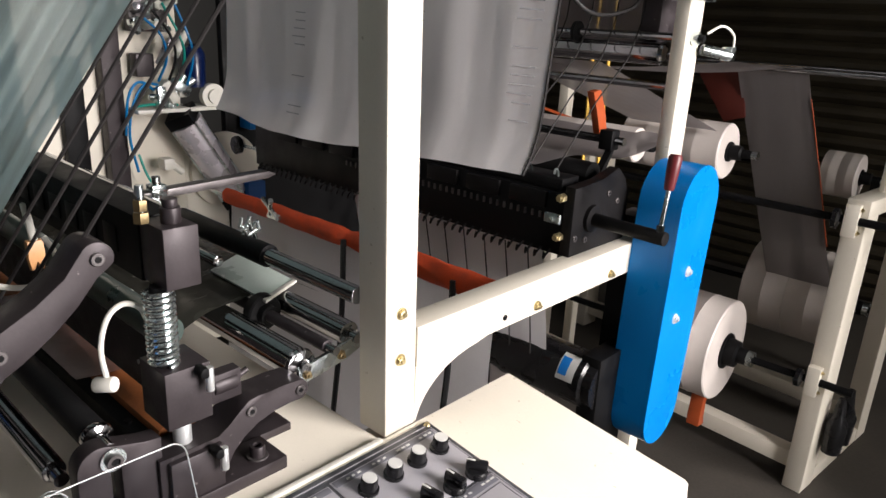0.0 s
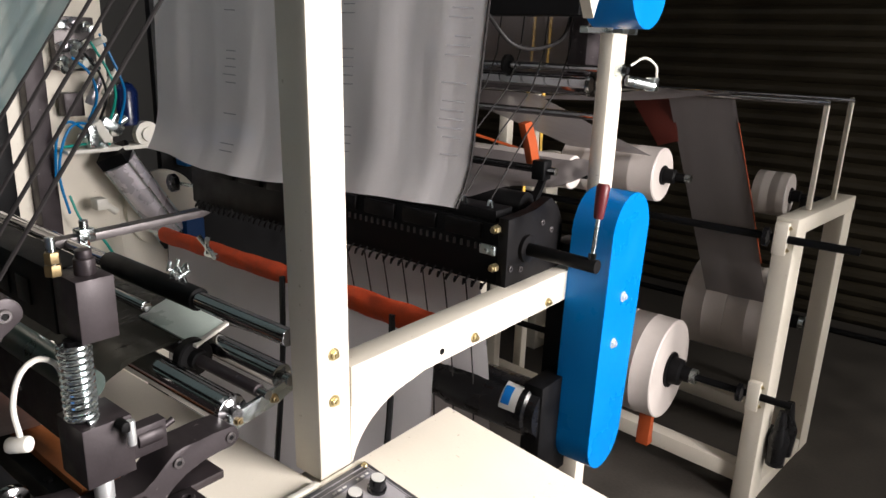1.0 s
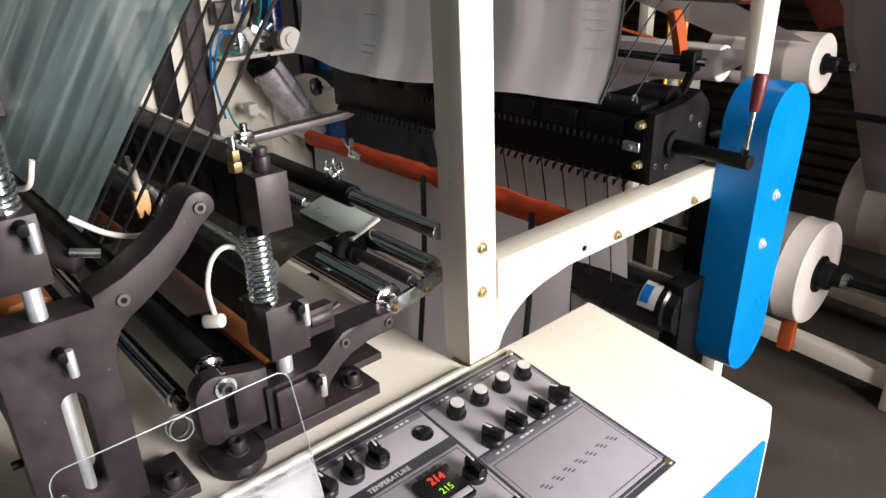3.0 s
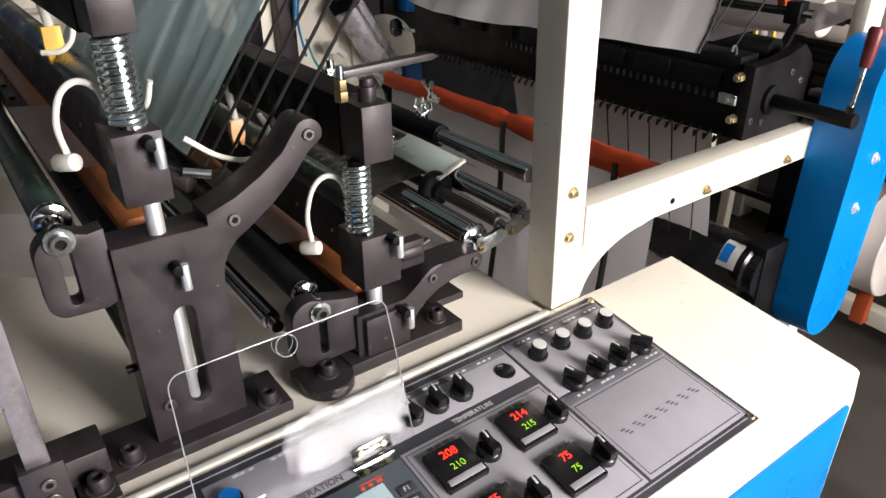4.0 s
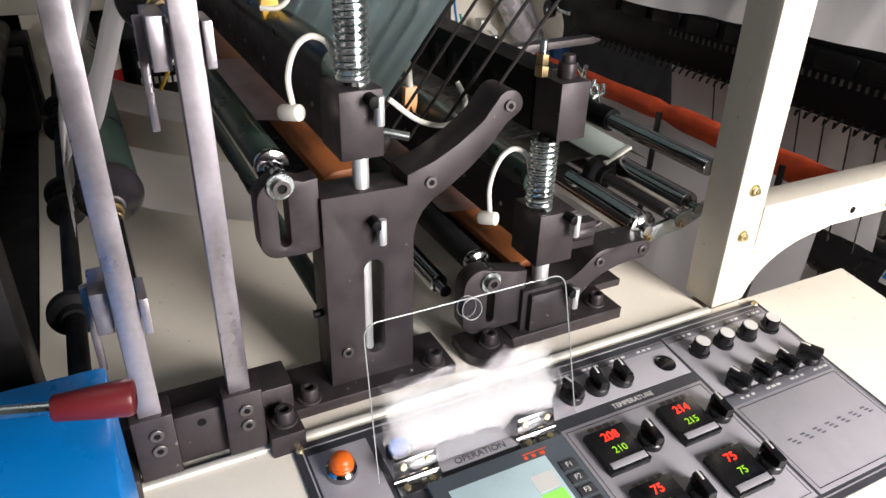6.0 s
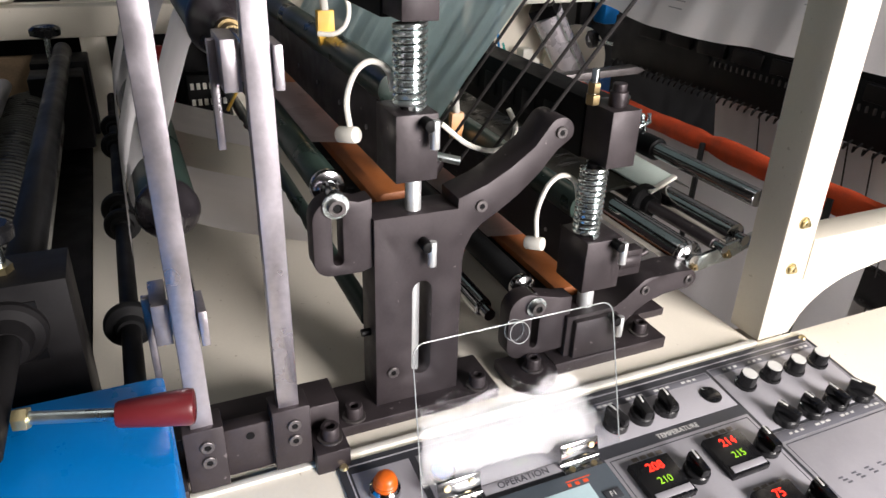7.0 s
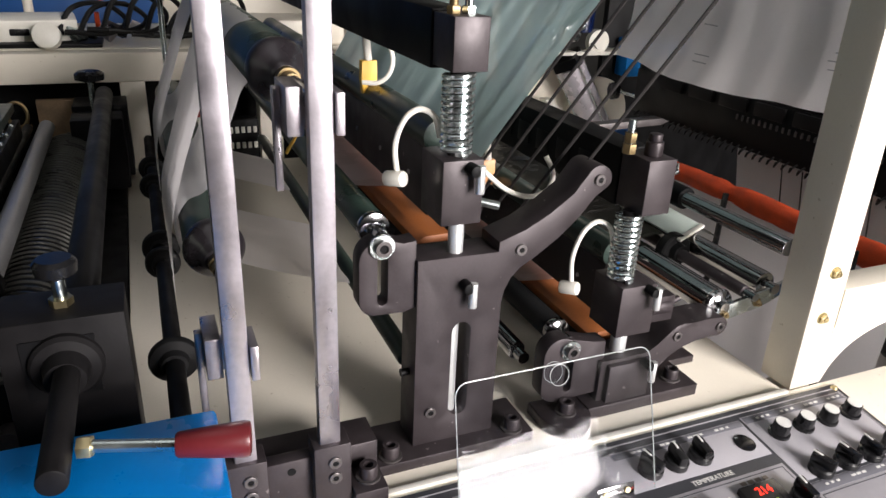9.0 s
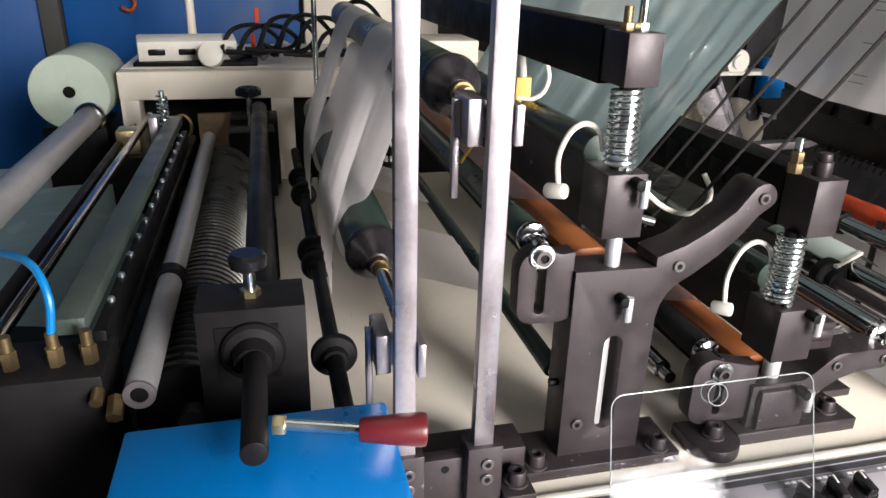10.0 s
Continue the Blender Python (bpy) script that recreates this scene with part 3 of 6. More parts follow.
bmesh.ops.transform(bm, matrix=lean, verts=bm.verts[:])
o = part("pane", bm, ACRYLIC, cover)
o.visible_shadow = False
bm = nb()
edge = [lean @ Vector((0, y, z)) for y, z in outline[1:] + outline[:1]]
tube(bm, edge, 0.0007, 6, 0)
part("polished_edge", bm, ACRYLIC_EDGE, cover)
bm = nb()
for sx in (-1, 1):
    cy(bm, lean @ Vector((0.002 * sx, 0.183, 0.156)), lean @ Vector((0.006 * sx, 0.183, 0.156)), 0.011, seg=24)
stud = part("finger_stud", bm, ACRYLIC, cover)
for d, r0 in ((0.0062, 0.0112), (-0.0062, 0.0112)):
    bm = nb()
    tube(bm, [lean @ Vector((d, 0.183 + r0 * math.cos(k * math.tau / 24), 0.156 + r0 * math.sin(k * math.tau / 24))) for k in range(25)], 0.0004, 6, 0)
    part("stud_rim", bm, ACRYLIC_EDGE, stud)
for y in (0.102, 0.247):
    bm = nb()
    bx(bm, 0.0025, 0.0045, y - 0.024, y + 0.024, 0.0, 0.018, 0.0006, lean)
    slab(bm, -0.571, -0.553, y - 0.024, y + 0.024, 0.0036, 0.0056, 0.0006)
    cy(bm, on_panel(-0.571, y - 0.025, 0.006), on_panel(-0.571, y + 0.025, 0.006), 0.0032, seg=14)
    h = part("hinge", bm, CHROME, cover, "bright steel butt hinge")
    for d in (-0.014, 0.014):
        bm = nb()
        p0 = on_panel(-0.561, y + d, 0.0056)
        cy(bm, p0, p0 + up * 0.002, 0.0035, seg=12)
        cy(bm, lean @ Vector((0.0045, y + d, 0.011)), lean @ Vector((0.0065, y + d, 0.011)), 0.0035, seg=12)
        part("screw", bm, BRASS, h)


# ---- sealing stations ----
X = -0.718
FAR = -1.86


def slot_loop(y, z0, z1, r):
    return arc(y, z1 - r, r, 0, 180, 8) + arc(y, z0 + r, r, 180, 360, 8)


def t_pin(parent, x, y, z, s=1.0):
    """A short upright grip with a black stub that stands for its shadow."""
    # black stub drawn where the grip's shadow lies
    bm = nb()
    cy(bm, (x - 0.002, y - 0.006, z + 0.012 * s), (x + 0.016 * s, y - 0.006, z + 0.012 * s), 0.0062 * s, seg=18, bev=0.001)
    pin = part("shadow_stub", bm, BLACK, parent)
    bm = nb()
    cy(bm, (x + 0.012 * s, y, z - 0.012 * s), (x + 0.012 * s, y, z + 0.017 * s), 0.0048 * s, seg=14, bev=0.0008)
    part("grip", bm, ROD, pin, "bright steel grip")


def spring_set(parent, x, y, z0, z1, r=0.0145):
    bm = nb()
    coil(bm, x, y, z0 + 0.002, z1 - 0.002, r, 0.0029, 12.5)
    part("spring", bm, SPRING, parent, "bright zinc compression spring")
    bm = nb()
    cy(bm, (x, y, z0), (x, y, z1), r * 0.62)
    part("spring_sleeve", bm, BLACKISH, parent)


def block(parent, name, x0, x1, y0, y1, z0, z1, material=DARK, bev=0.0012):
    bm = nb()
    bx(bm, x0, x1, y0, y1, z0, z1, bev)
    return part(name, bm, material, parent)


def hose(parent, pts, r, material, name="hose"):
    bm = nb()
    tube(bm, pts, r, 10)
    return part(name, bm, material, parent)


def foot_screw(parent, x, y, z):
    bm = nb()
    cy(bm, (x, y, z), (x, y, z + 0.0025), 0.0135, seg=20)
    part("washer", bm, SCREW, parent)
    bm = nb()
    lathe(bm, (x, y, z + 0.002), (0, 0, 1), [(0, 0.010), (0.013, 0.010), (0.0145, 0.009), (0.0145, 0.0055), (0.007, 0.005)], 20)
    part("screw", bm, DARK, parent)


# tall station
ta = thing("sealing_tower", (X - 0.03, 0.115, T), "tall dark grey sealing tower with curved arm and spring", "machine tower", "sealing towers")
bm = nb()
prism(bm, [(0.064, T + 0.014), (0.166, T + 0.014), (0.166, 1.075), (0.169, 1.090), (0.176, 1.104), (0.187, 1.115), (0.204, 1.125)] + [(0.232, 1.145), (0.256, 1.167), (0.275, 1.19), (0.289, 1.2)]
      + arc(0.277, 1.2095, 0.0165, -20, 150, 10) + [(0.246, 1.196), (0.219, 1.176), (0.190, 1.16), (0.158, 1.149), (0.158, 1.1375), (0.064, 1.1385)],
      X - 0.045, X, hole=slot_loop(0.1185, 0.933, 1.057, 0.0115), bev=0.0009)
part("tower_plate", bm, DARK, ta)
bm = nb()
cy(bm, (X - 0.016, 0.1125, 0.92), (X - 0.016, 0.1125, 1.25), 0.0085, bev=0.001)
part("guide_rod", bm, ROD, ta)
bm = nb()
prism(bm, [(0.064, 1.16), (0.05, 1.158)] + arc(0.026, 1.141, 0.024, 60, 180, 8) + arc(0.020, 1.097, 0.018, 180, 270, 6) + [(0.052, 1.078), (0.064, 1.082)], X - 0.03, X - 0.006,
      hole=slot_loop(0.0275, 1.09, 1.15, 0.0055), bev=0.0009)
br = part("slotted_bracket", bm, DARK, ta)
bm = nb()
lathe(bm, (X - 0.006, 0.026, 1.158), (1, 0, 0), [(0, 0.0135), (0.003, 0.0135)], 24)
part("washer", bm, ZINC, br)
bm = nb()
lathe(bm, (X - 0.003, 0.026, 1.158), (1, 0, 0), [(0, 0.009), (0.006, 0.0085), (0.006, 0.005), (0.002, 0.0045)], 24)
part("clamp_screw", bm, SCREW, br)
# black plug for the shade in the clamp screw's hex
bm = nb()
cy(bm, (X - 0.0012, 0.026, 1.158), (X + 0.0005, 0.026, 1.158), 0.0046, seg=6)
part("recess_shade", bm, BLACK, br)
bm = nb()
bx(bm, X - 0.052, X + 0.022, 0.012, 0.214, T, T + 0.0145, 0.0015)
part("foot", bm, DARK, ta)
for y in (0.034, 0.190):
    foot_screw(ta, X + 0.008, y, T + 0.0145)
for y, z in ((0.277, 1.2095), (0.185, 1.137), (0.084, 0.944)):
    socket(ta, X, y, z, 0.0068)
t_pin(ta, X, 0.124, 1.093)
ua = block(ta, "slide_block", X - 0.055, X + 0.004, 0.086, 0.131, 1.176, 1.245)
t_pin(ta, X + 0.004, 0.122, 1.225)
spring_set(ta, X - 0.02, 0.109, 1.245, 1.331)
bm = nb()
bx(bm, X - 0.05, X + 0.002, 0.092, 0.1295, 1.331, 1.382, 0.0012)
part("head_block", bm, DARK, ta)
for y, m, z1 in ((0.100, BRASSD, 1.405), (0.116, ZINC, 1.47)):
    bm = nb()
    cy(bm, (X - 0.02, y, 1.382), (X - 0.02, y, z1), 0.0045, seg=16)
    cy(bm, (X - 0.02, y, 1.382), (X - 0.02, y, 1.390), 0.0072, seg=6, bev=0.0008)
    part("bolt", bm, m, ta)

nz = thing("air_nozzle", (-0.80, 0.165, 1.16), "dark air nozzle with a bright tip", "nozzle")
bm = nb()
cy(bm, (-0.83, 0.145, 1.165), (-0.80, 0.172, 1.152), 0.011, bev=0.002)
part("body", bm, DARK, nz)
bm = nb()
cy(bm, (-0.80, 0.165, 1.168), (-0.79, 0.192, 1.162), 0.005, seg=14)
part("tip", bm, ZINC, nz)
bm = nb()
cy(bm, (X - 0.02, 0.064, 0.992), (X - 0.02, 0.054, 0.992), 0.0045, seg=12)
part("set_screw", bm, BLACK, ta)

# short station
tb = thing("sealing_tower", (X - 0.03, 0.36, T), "short dark grey sealing tower with curved arm and spring", "machine tower", "sealing towers")
bm = nb()
prism(bm, [(0.318, T + 0.014), (0.392, T + 0.014), (0.397, 0.915), (0.409, 0.936), (0.424, 0.95), (0.443, 0.961), (0.468, 0.967), (0.49, 0.969)] + arc(0.5055, 0.982, 0.0135, -100, 95, 10)
      + [(0.482, 0.997), (0.460, 0.996), (0.444, 0.997), (0.432, 0.995), (0.419, 0.985), (0.405, 0.972), (0.390, 0.963), (0.318, 0.964)], X - 0.045, X, bev=0.0009)
part("tower_plate", bm, DARK, tb)
bm = nb()
bx(bm, X - 0.01, X + 0.008, 0.327, 0.392, T + 0.014, 0.958, 0.0015)
part("front_block", bm, DARK, tb)
bm = nb()
cy(bm, (X - 0.022, 0.357, 0.95), (X - 0.022, 0.357, 1.01), 0.0105, bev=0.001)
part("guide_rod", bm, ROD, tb)
bm = nb()
prism(bm, [(0.325, 0.99), (0.308, 0.992)] + arc(0.260, 0.981, 0.024, 60, 180, 8) + arc(0.258, 0.935, 0.022, 180, 270, 6) + [(0.325, 0.915)], X - 0.03, X - 0.006,
      hole=slot_loop(0.2745, 0.925, 0.985, 0.0055), bev=0.0009)
br = part("slotted_bracket", bm, DARK, tb)
bm = nb()
lathe(bm, (X - 0.006, 0.272, 0.987), (1, 0, 0), [(0, 0.0135), (0.003, 0.0135)], 24)
part("washer", bm, ZINC, br)
bm = nb()
lathe(bm, (X - 0.003, 0.272, 0.987), (1, 0, 0), [(0, 0.009), (0.006, 0.0085), (0.006, 0.005), (0.002, 0.0045)], 24)
part("clamp_screw", bm, SCREW, br)
# same black plug for the shade in this clamp screw
bm = nb()
cy(bm, (X - 0.0012, 0.272, 0.987), (X + 0.0005, 0.272, 0.987), 0.0046, seg=6)
part("recess_shade", bm, BLACK, br)
bm = nb()
prism(bm, arc(X + 0.004, 0.268, 0.034, -90, 90, 14) + [(X - 0.03, 0.302), (X - 0.03, 0.234)], T, T + 0.016, 'z', bev=0.0012)
part("round_foot", bm, DARK, tb)
bm = nb()
bx(bm, X - 0.05, X + 0.012, 0.30, 0.476, T, T + 0.018, 0.0015)
part("foot", bm, DARK, tb)
bm = nb()
bx(bm, X - 0.10, X - 0.056, 0.36, 0.53, T, T + 0.012, 0.0015)
part("rear_foot", bm, DARK, tb)
foot_screw(tb, X + 0.004, 0.27, T + 0.016)
foot_screw(tb, X - 0.012, 0.448, T + 0.018)
for y, z in ((0.5055, 0.982), (0.434, 0.98)):
    socket(tb, X, y, z, 0.0068)
t_pin(tb, X + 0.008, 0.385, 0.945)
block(tb, "slide_block", X - 0.055, X + 0.004, 0.330, 0.383, 0.998, 1.067)
t_pin(tb, X + 0.004, 0.375, 1.05)
bm = nb()
cy(bm, (X - 0.02, 0.395, 1.02), (X - 0.02, 0.425, 1.02), 0.012, bev=0.001)
cy(bm, (X - 0.02, 0.425, 1.02), (X - 0.02, 0.443, 1.026), 0.004, seg=14)
bx(bm, X - 0.03, X - 0.012, 0.383, 0.43, 1.0, 1.036, 0.001)
part("stop_screw", bm, DARK, tb)
spring_set(tb, X - 0.02, 0.342, 1.067, 1.16)
bm = nb()
bx(bm, X - 0.05, X + 0.002, 0.3415, 0.3805, 1.159, 1.226, 0.0012)
part("head_block", bm, DARK, tb)
bm = nb()
cy(bm, (X - 0.02, 0.362, 1.226), (X - 0.02, 0.362, 1.243), 0.0105, bev=0.001)
cy(bm, (X - 0.02, 0.362, 1.243), (X - 0.02, 0.362, 1.252), 0.008, bev=0.001)
part("cap_nut", bm, DARK, tb)
bm = nb()
cy(bm, (X - 0.035, 0.338, 1.226), (X - 0.035, 0.338, 1.266), 0.0045, seg=16)
part("stud", bm, ZINC, tb)
bm = nb()
cy(bm, (X - 0.035, 0.338, 1.226), (X - 0.035, 0.338, 1.238), 0.0085, seg=6, bev=0.001)
cy(bm, (X - 0.035, 0.338, 1.239), (X - 0.035, 0.338, 1.251), 0.0075, seg=6, bev=0.001)
part("lock_nut", bm, BRASSD, tb)

# white air hoses with their plugs
for y, z, top, w in ((0.057, 1.218, 0.070, 0.040), (0.292, 1.054, 0.086, 0.044)):
    hs = thing("air_hose", (X - 0.05, y, z), "thin white plastic hose with a round plug", "hose", "air hoses")
    hose(hs, [(X - 0.05, y, z), (X - 0.05, y - 0.003, z + top * 0.45), (X - 0.045, y + 0.005, z + top * 0.85), (X - 0.042, y + w * 0.5, z + top), (X - 0.036, y + w * 0.85, z + top * 0.9), (X - 0.034, y + w, z + top * 0.6)], 0.0031, WHITE)
    bm = nb()
    cy(bm, (X - 0.06, y - 0.009, z - 0.006), (X - 0.04, y + 0.004, z - 0.002), 0.0085, bev=0.002)
    part("plug", bm, WHITE, hs)
hs = thing("air_hose", (-0.8, 0.2, 1.17), "white plastic hose looping behind the tower", "hose", "air hoses")
hose(hs, [(-0.80, 0.172, 1.205), (-0.80, 0.205, 1.178), (-0.80, 0.237, 1.166), (-0.80, 0.262, 1.172), (-0.80, 0.268, 1.192), (-0.81, 0.262, 1.212)], 0.0031, WHITE)


def beam_across(name, y0, y1, z0, z1, label, material=BLACK, x1=X - 0.051, windows=False):
    t = thing(name, ((x1 + FAR) / 2, (y0 + y1) / 2, z0), label, "sealing bar")
    bm = nb()
    bx(bm, FAR, x1, y0, y1, z0, z1, 0.0015)
    part("bar", bm, material, t)
    if windows:
        n = 18
        for k in range(n):
            x = x1 - 0.05 - k * (x1 - FAR - 0.1) / n
            bm = nb()
            bx(bm, x - 0.036, x - 0.002, y0 - 0.0025, y0 - 0.0005, z0 + 0.02, z0 + 0.05, 0.001)
            part("window_block", bm, BLACK, t)
    return t


beam_across("upper_sealing_bar", 0.090, 0.131, 1.327, 1.385, "black steel upper sealing bar across the machine")
beam_across("upper_sealing_bar", 0.340, 0.382, 1.156, 1.228, "black perforated upper sealing bar across the machine", windows=True)
for dy, dzz in ((0.0, 0.0), (0.262, -0.175)):
    lb = thing("lower_sealing_bar", (-1.3, 0.112 + dy, 1.08 + dzz), "dark lower sealing bar with a brown heat-proof strip", "sealing bar", "lower sealing bars")
    bm = nb()
    bx(bm, FAR, -0.775, 0.070 + dy, 0.150 + dy, 1.085 + dzz, 1.118 + dzz, 0.002)
    part("bar", bm, BLACK, lb)
    bm = nb()
    prism(bm, [(0.090 + dy, 1.1185 + dzz), (0.091 + dy, 1.128 + dzz), (0.100 + dy, 1.134 + dzz), (0.128 + dy, 1.135 + dzz), (0.137 + dy, 1.129 + dzz), (0.138 + dy, 1.1185 + dzz)], FAR + 0.02, -0.79, bev=0.002)
    part("heat_strip", bm, BROWN, lb)
    for k in range(10):
        bm = nb()
        cy(bm, (-0.85 - 0.1 * k, 0.079 + dy, 1.118 + dzz), (-0.85 - 0.1 * k, 0.079 + dy, 1.122 + dzz), 0.005, seg=10)
        part("screw", bm, BLACK, lb)
    hb = thing("heater_bar", (-1.3, 0.165 + dy, 1.15 + dzz), "dark flat heater bar with rounded green tube on top", "sealing bar", "heater bars")
    bm = nb()
    bx(bm, FAR, -0.80, 0.134 + dy - 0.03, 0.158 + dy - 0.03, 1.155 + dzz, 1.235 + dzz, 0.002)
    part("plate", bm, DARK, hb)
    for k in range(9):
        bm = nb()
        cy(bm, (-0.86 - 0.11 * k, 0.1045 + dy, 1.19 + dzz), (-0.86 - 0.11 * k, 0.1025 + dy, 1.19 + dzz), 0.0032, seg=10)
        part("screw", bm, ALU, hb)
    bm = nb()
    cy(bm, (FAR, 0.117 + dy, 1.247 + dzz), (-0.80, 0.117 + dy, 1.247 + dzz), 0.019)
    part("tube", bm, GREEN, hb, "glossy dark green tube")


def roller(name, y, z, r, material, label, x0=-0.765, x1=FAR, collar=True, shaft=0.008, out=0.02):
    t = thing(name, ((x0 + x1) / 2, y, z), label, "roller", "rollers across the machine")
    bm = nb()
    cy(bm, (x0, y, z), (x1, y, z), r, seg=36, bev=min(0.002, r * 0.2))
    part("drum", bm, material, t)
    bm = nb()
    cy(bm, (x0 + out, y, z), (x1 - out, y, z), shaft, seg=20)
    part("shaft", bm, CHROME, t)
    if collar:
        bm = nb()
        lathe(bm, (x0, y, z), (1, 0, 0), [(0, r * 1.02), (0.004, r * 1.1), (0.009, r * 1.02), (0.011, r * 0.6), (0.013, r * 0.5)], 30)
        part("collar", bm, CHROME, t, "polished collar")
    return t


roller("guide_roller", 0.028, 1.165, 0.0165, GREEN, "dark guide roller with polished end collar", out=0.035)
roller("guide_roller", 0.272, 0.995, 0.0165, RUBBER, "black guide roller with polished end collar", out=0.035)
roller("guide_roller", 0.081, 0.975, 0.012, GREEN, "slim dark green guide roller", x0=-0.79, collar=False)
roller("guide_roller", 0.235, 0.955, 0.013, CHROME, "slim chrome guide roller", x0=-0.79, collar=False)
roller("chrome_roller", 0.533, 0.993, 0.0215, CHROME, "chrome nip roller with bright collar", x0=-0.76)
roller("chrome_roller", 0.622, 1.009, 0.0175, CHROME, "slim chrome nip roller", x0=-0.76, collar=False)
wr = roller("wheel_shaft", 0.575, 1.008, 0.009, DARK, "dark shaft with a black rubber wheel", x0=-0.75, collar=False, shaft=0.006)
bm = nb()
lathe(bm, (-0.905, 0.575, 1.008), (1, 0, 0), [(-0.012, 0.026), (-0.009, 0.0285), (0.006, 0.0285), (0.009, 0.026), (0.009, 0.016), (0.02, 0.0145)], 30)
part("wheel", bm, RUBBER, wr, "black rubber wheel")
arm = thing("roller_bracket", (-0.742, 0.57, 0.98), "bright steel bracket strap holding the nip rollers", "bracket")
bm = nb()
prism(bm, [(0.522, 0.970), (0.60, 0.982), (0.64, 0.998), (0.64, 1.018), (0.595, 1.006), (0.522, 0.994)], -0.748, -0.742, bev=0.001)
part("strap", bm, ZINC, arm)
for y, z in ((0.534, 0.984), (0.592, 0.993)):
    bolt(arm, -0.742, y, z, 0.005, BRASSD)
roller("rail_tube", 0.606, 1.083, 0.0125, CHROME, "dark chrome cross rail behind the post", x0=-0.722, collar=False, out=-0.01)
roller("rail_tube", 0.56, 1.065, 0.009, CHROME, "slim bright cross rod", x0=-1.0, collar=False, out=-0.01)

# clamp with wing screws on the rail
cl = thing("rail_clamp", (-0.98, 0.607, 1.083), "black rail clamp with bright wing screws", "clamp")
bm = nb()
cy(bm, (-1.2, 0.606, 1.083), (-0.93, 0.606, 1.083), 0.018, seg=28, bev=0.002)
part("sleeve", bm, BLACK, cl)
for x, a in ((-0.975, 20), (-1.0, -25)):
    bm = nb()
    m = Matrix.Translation((x, 0.609, 1.108)) @ Matrix.Rotation(radians(a), 4, 'X') @ Matrix.Scale(0.75, 4)
    cy(bm, m @ Vector((0, 0, -0.02)), m @ Vector((0, 0, 0.03)), 0.0032, seg=12)
    bx(bm, -0.004, 0.004, -0.018, 0.018, 0.0, 0.007, 0.001, m)
    cy(bm, m @ Vector((0, -0.014, 0.003)), m @ Vector((0, -0.018, 0.022)), 0.003, seg=10)
    cy(bm, m @ Vector((0, 0.014, 0.003)), m @ Vector((0, 0.018, 0.022)), 0.003, seg=10)
    part("wing_screw", bm, ZINC, cl)

# folded light strip of film and the dark film behind it
fd = thing("folding_plate", (-1.0, 0.63, 1.03), "pale greenish flat folding plate with a white end", "plate")
bm = nb()
prism(bm, [(-1.055, 0.575), (-0.895, 0.572), (-0.935, 0.652), (-1.10, 0.657)], 1.0295, 1.0325, 'z', bev=0.0006)
part("plate", bm, PLATE, fd)
bm = nb()
prism(bm, [(-0.897, 0.570), (-0.887, 0.570), (-0.927, 0.653), (-0.937, 0.654)], 1.0288, 1.0335, 'z', bev=0.0006)
part("end_strip", bm, WHITE, fd)
bm = nb()
profile_sheet(bm, -0.93, -1.75, [(0.70, 1.0), (0.645, 1.0285), (0.60, 1.0285), (0.55, 1.026), (0.50, 1.02), (0.45, 1.0), (0.42, 0.988)], 0.004, 40, 8, 2.0)
solo("film_web", bm, FILMD, "dark glossy film running over the rollers", "film")

for dy, dzz, x0, x1 in ((0.0, 0.0, -0.945, -1.27), (0.262, -0.175, -0.94, -1.30)):
    bm = nb()
    profile_sheet(bm, x0, x1, [(0.055 + dy, 1.150 + dzz), (0.09 + dy, 1.146 + dzz), (0.13 + dy, 1.143 + dzz), (0.155 + dy, 1.138 + dzz)], 0.002, 20, 6, 33.0)
    solo("film_strip", bm, FILMS, "grey translucent film lying over the heat strip", "film", "film over the heat strips")

# sloping web between the stations, and cords
bm = nb()


def slope_web(u, v):
    z = 1.13 + v * 0.95
    y = 0.215 + (z - 1.13) * 0.585
    x0 = -0.955 + (z - 1.13) * 0.27
    x = x0 + u * (-1.78 - x0)
    w = 0.006 * noise.noise((u * 9, v * 2, 1.0)) + 0.003 * noise.noise((u * 26, v * 4, 2.0))
    return (x, y + w, z - w * 0.5)


sheet(bm, slope_web, 60, 30)
solo("film_web", bm, FILMG, "pale green translucent film sloping up between the stations", "film")
cords = thing("cord_set", (-0.95, 0.3, 1.13), "set of thin dark cords stretched above the web", "cords")
for k in range(7):
    bm = nb()
    x = -0.765 - 0.047 * k
    tube(bm, [(x, 0.221, 1.13), (x + 0.074, 0.402, 1.44), (x + 0.219, 0.759, 2.05)], 0.0021, 6)
    part("cord", bm, CORD, cords)

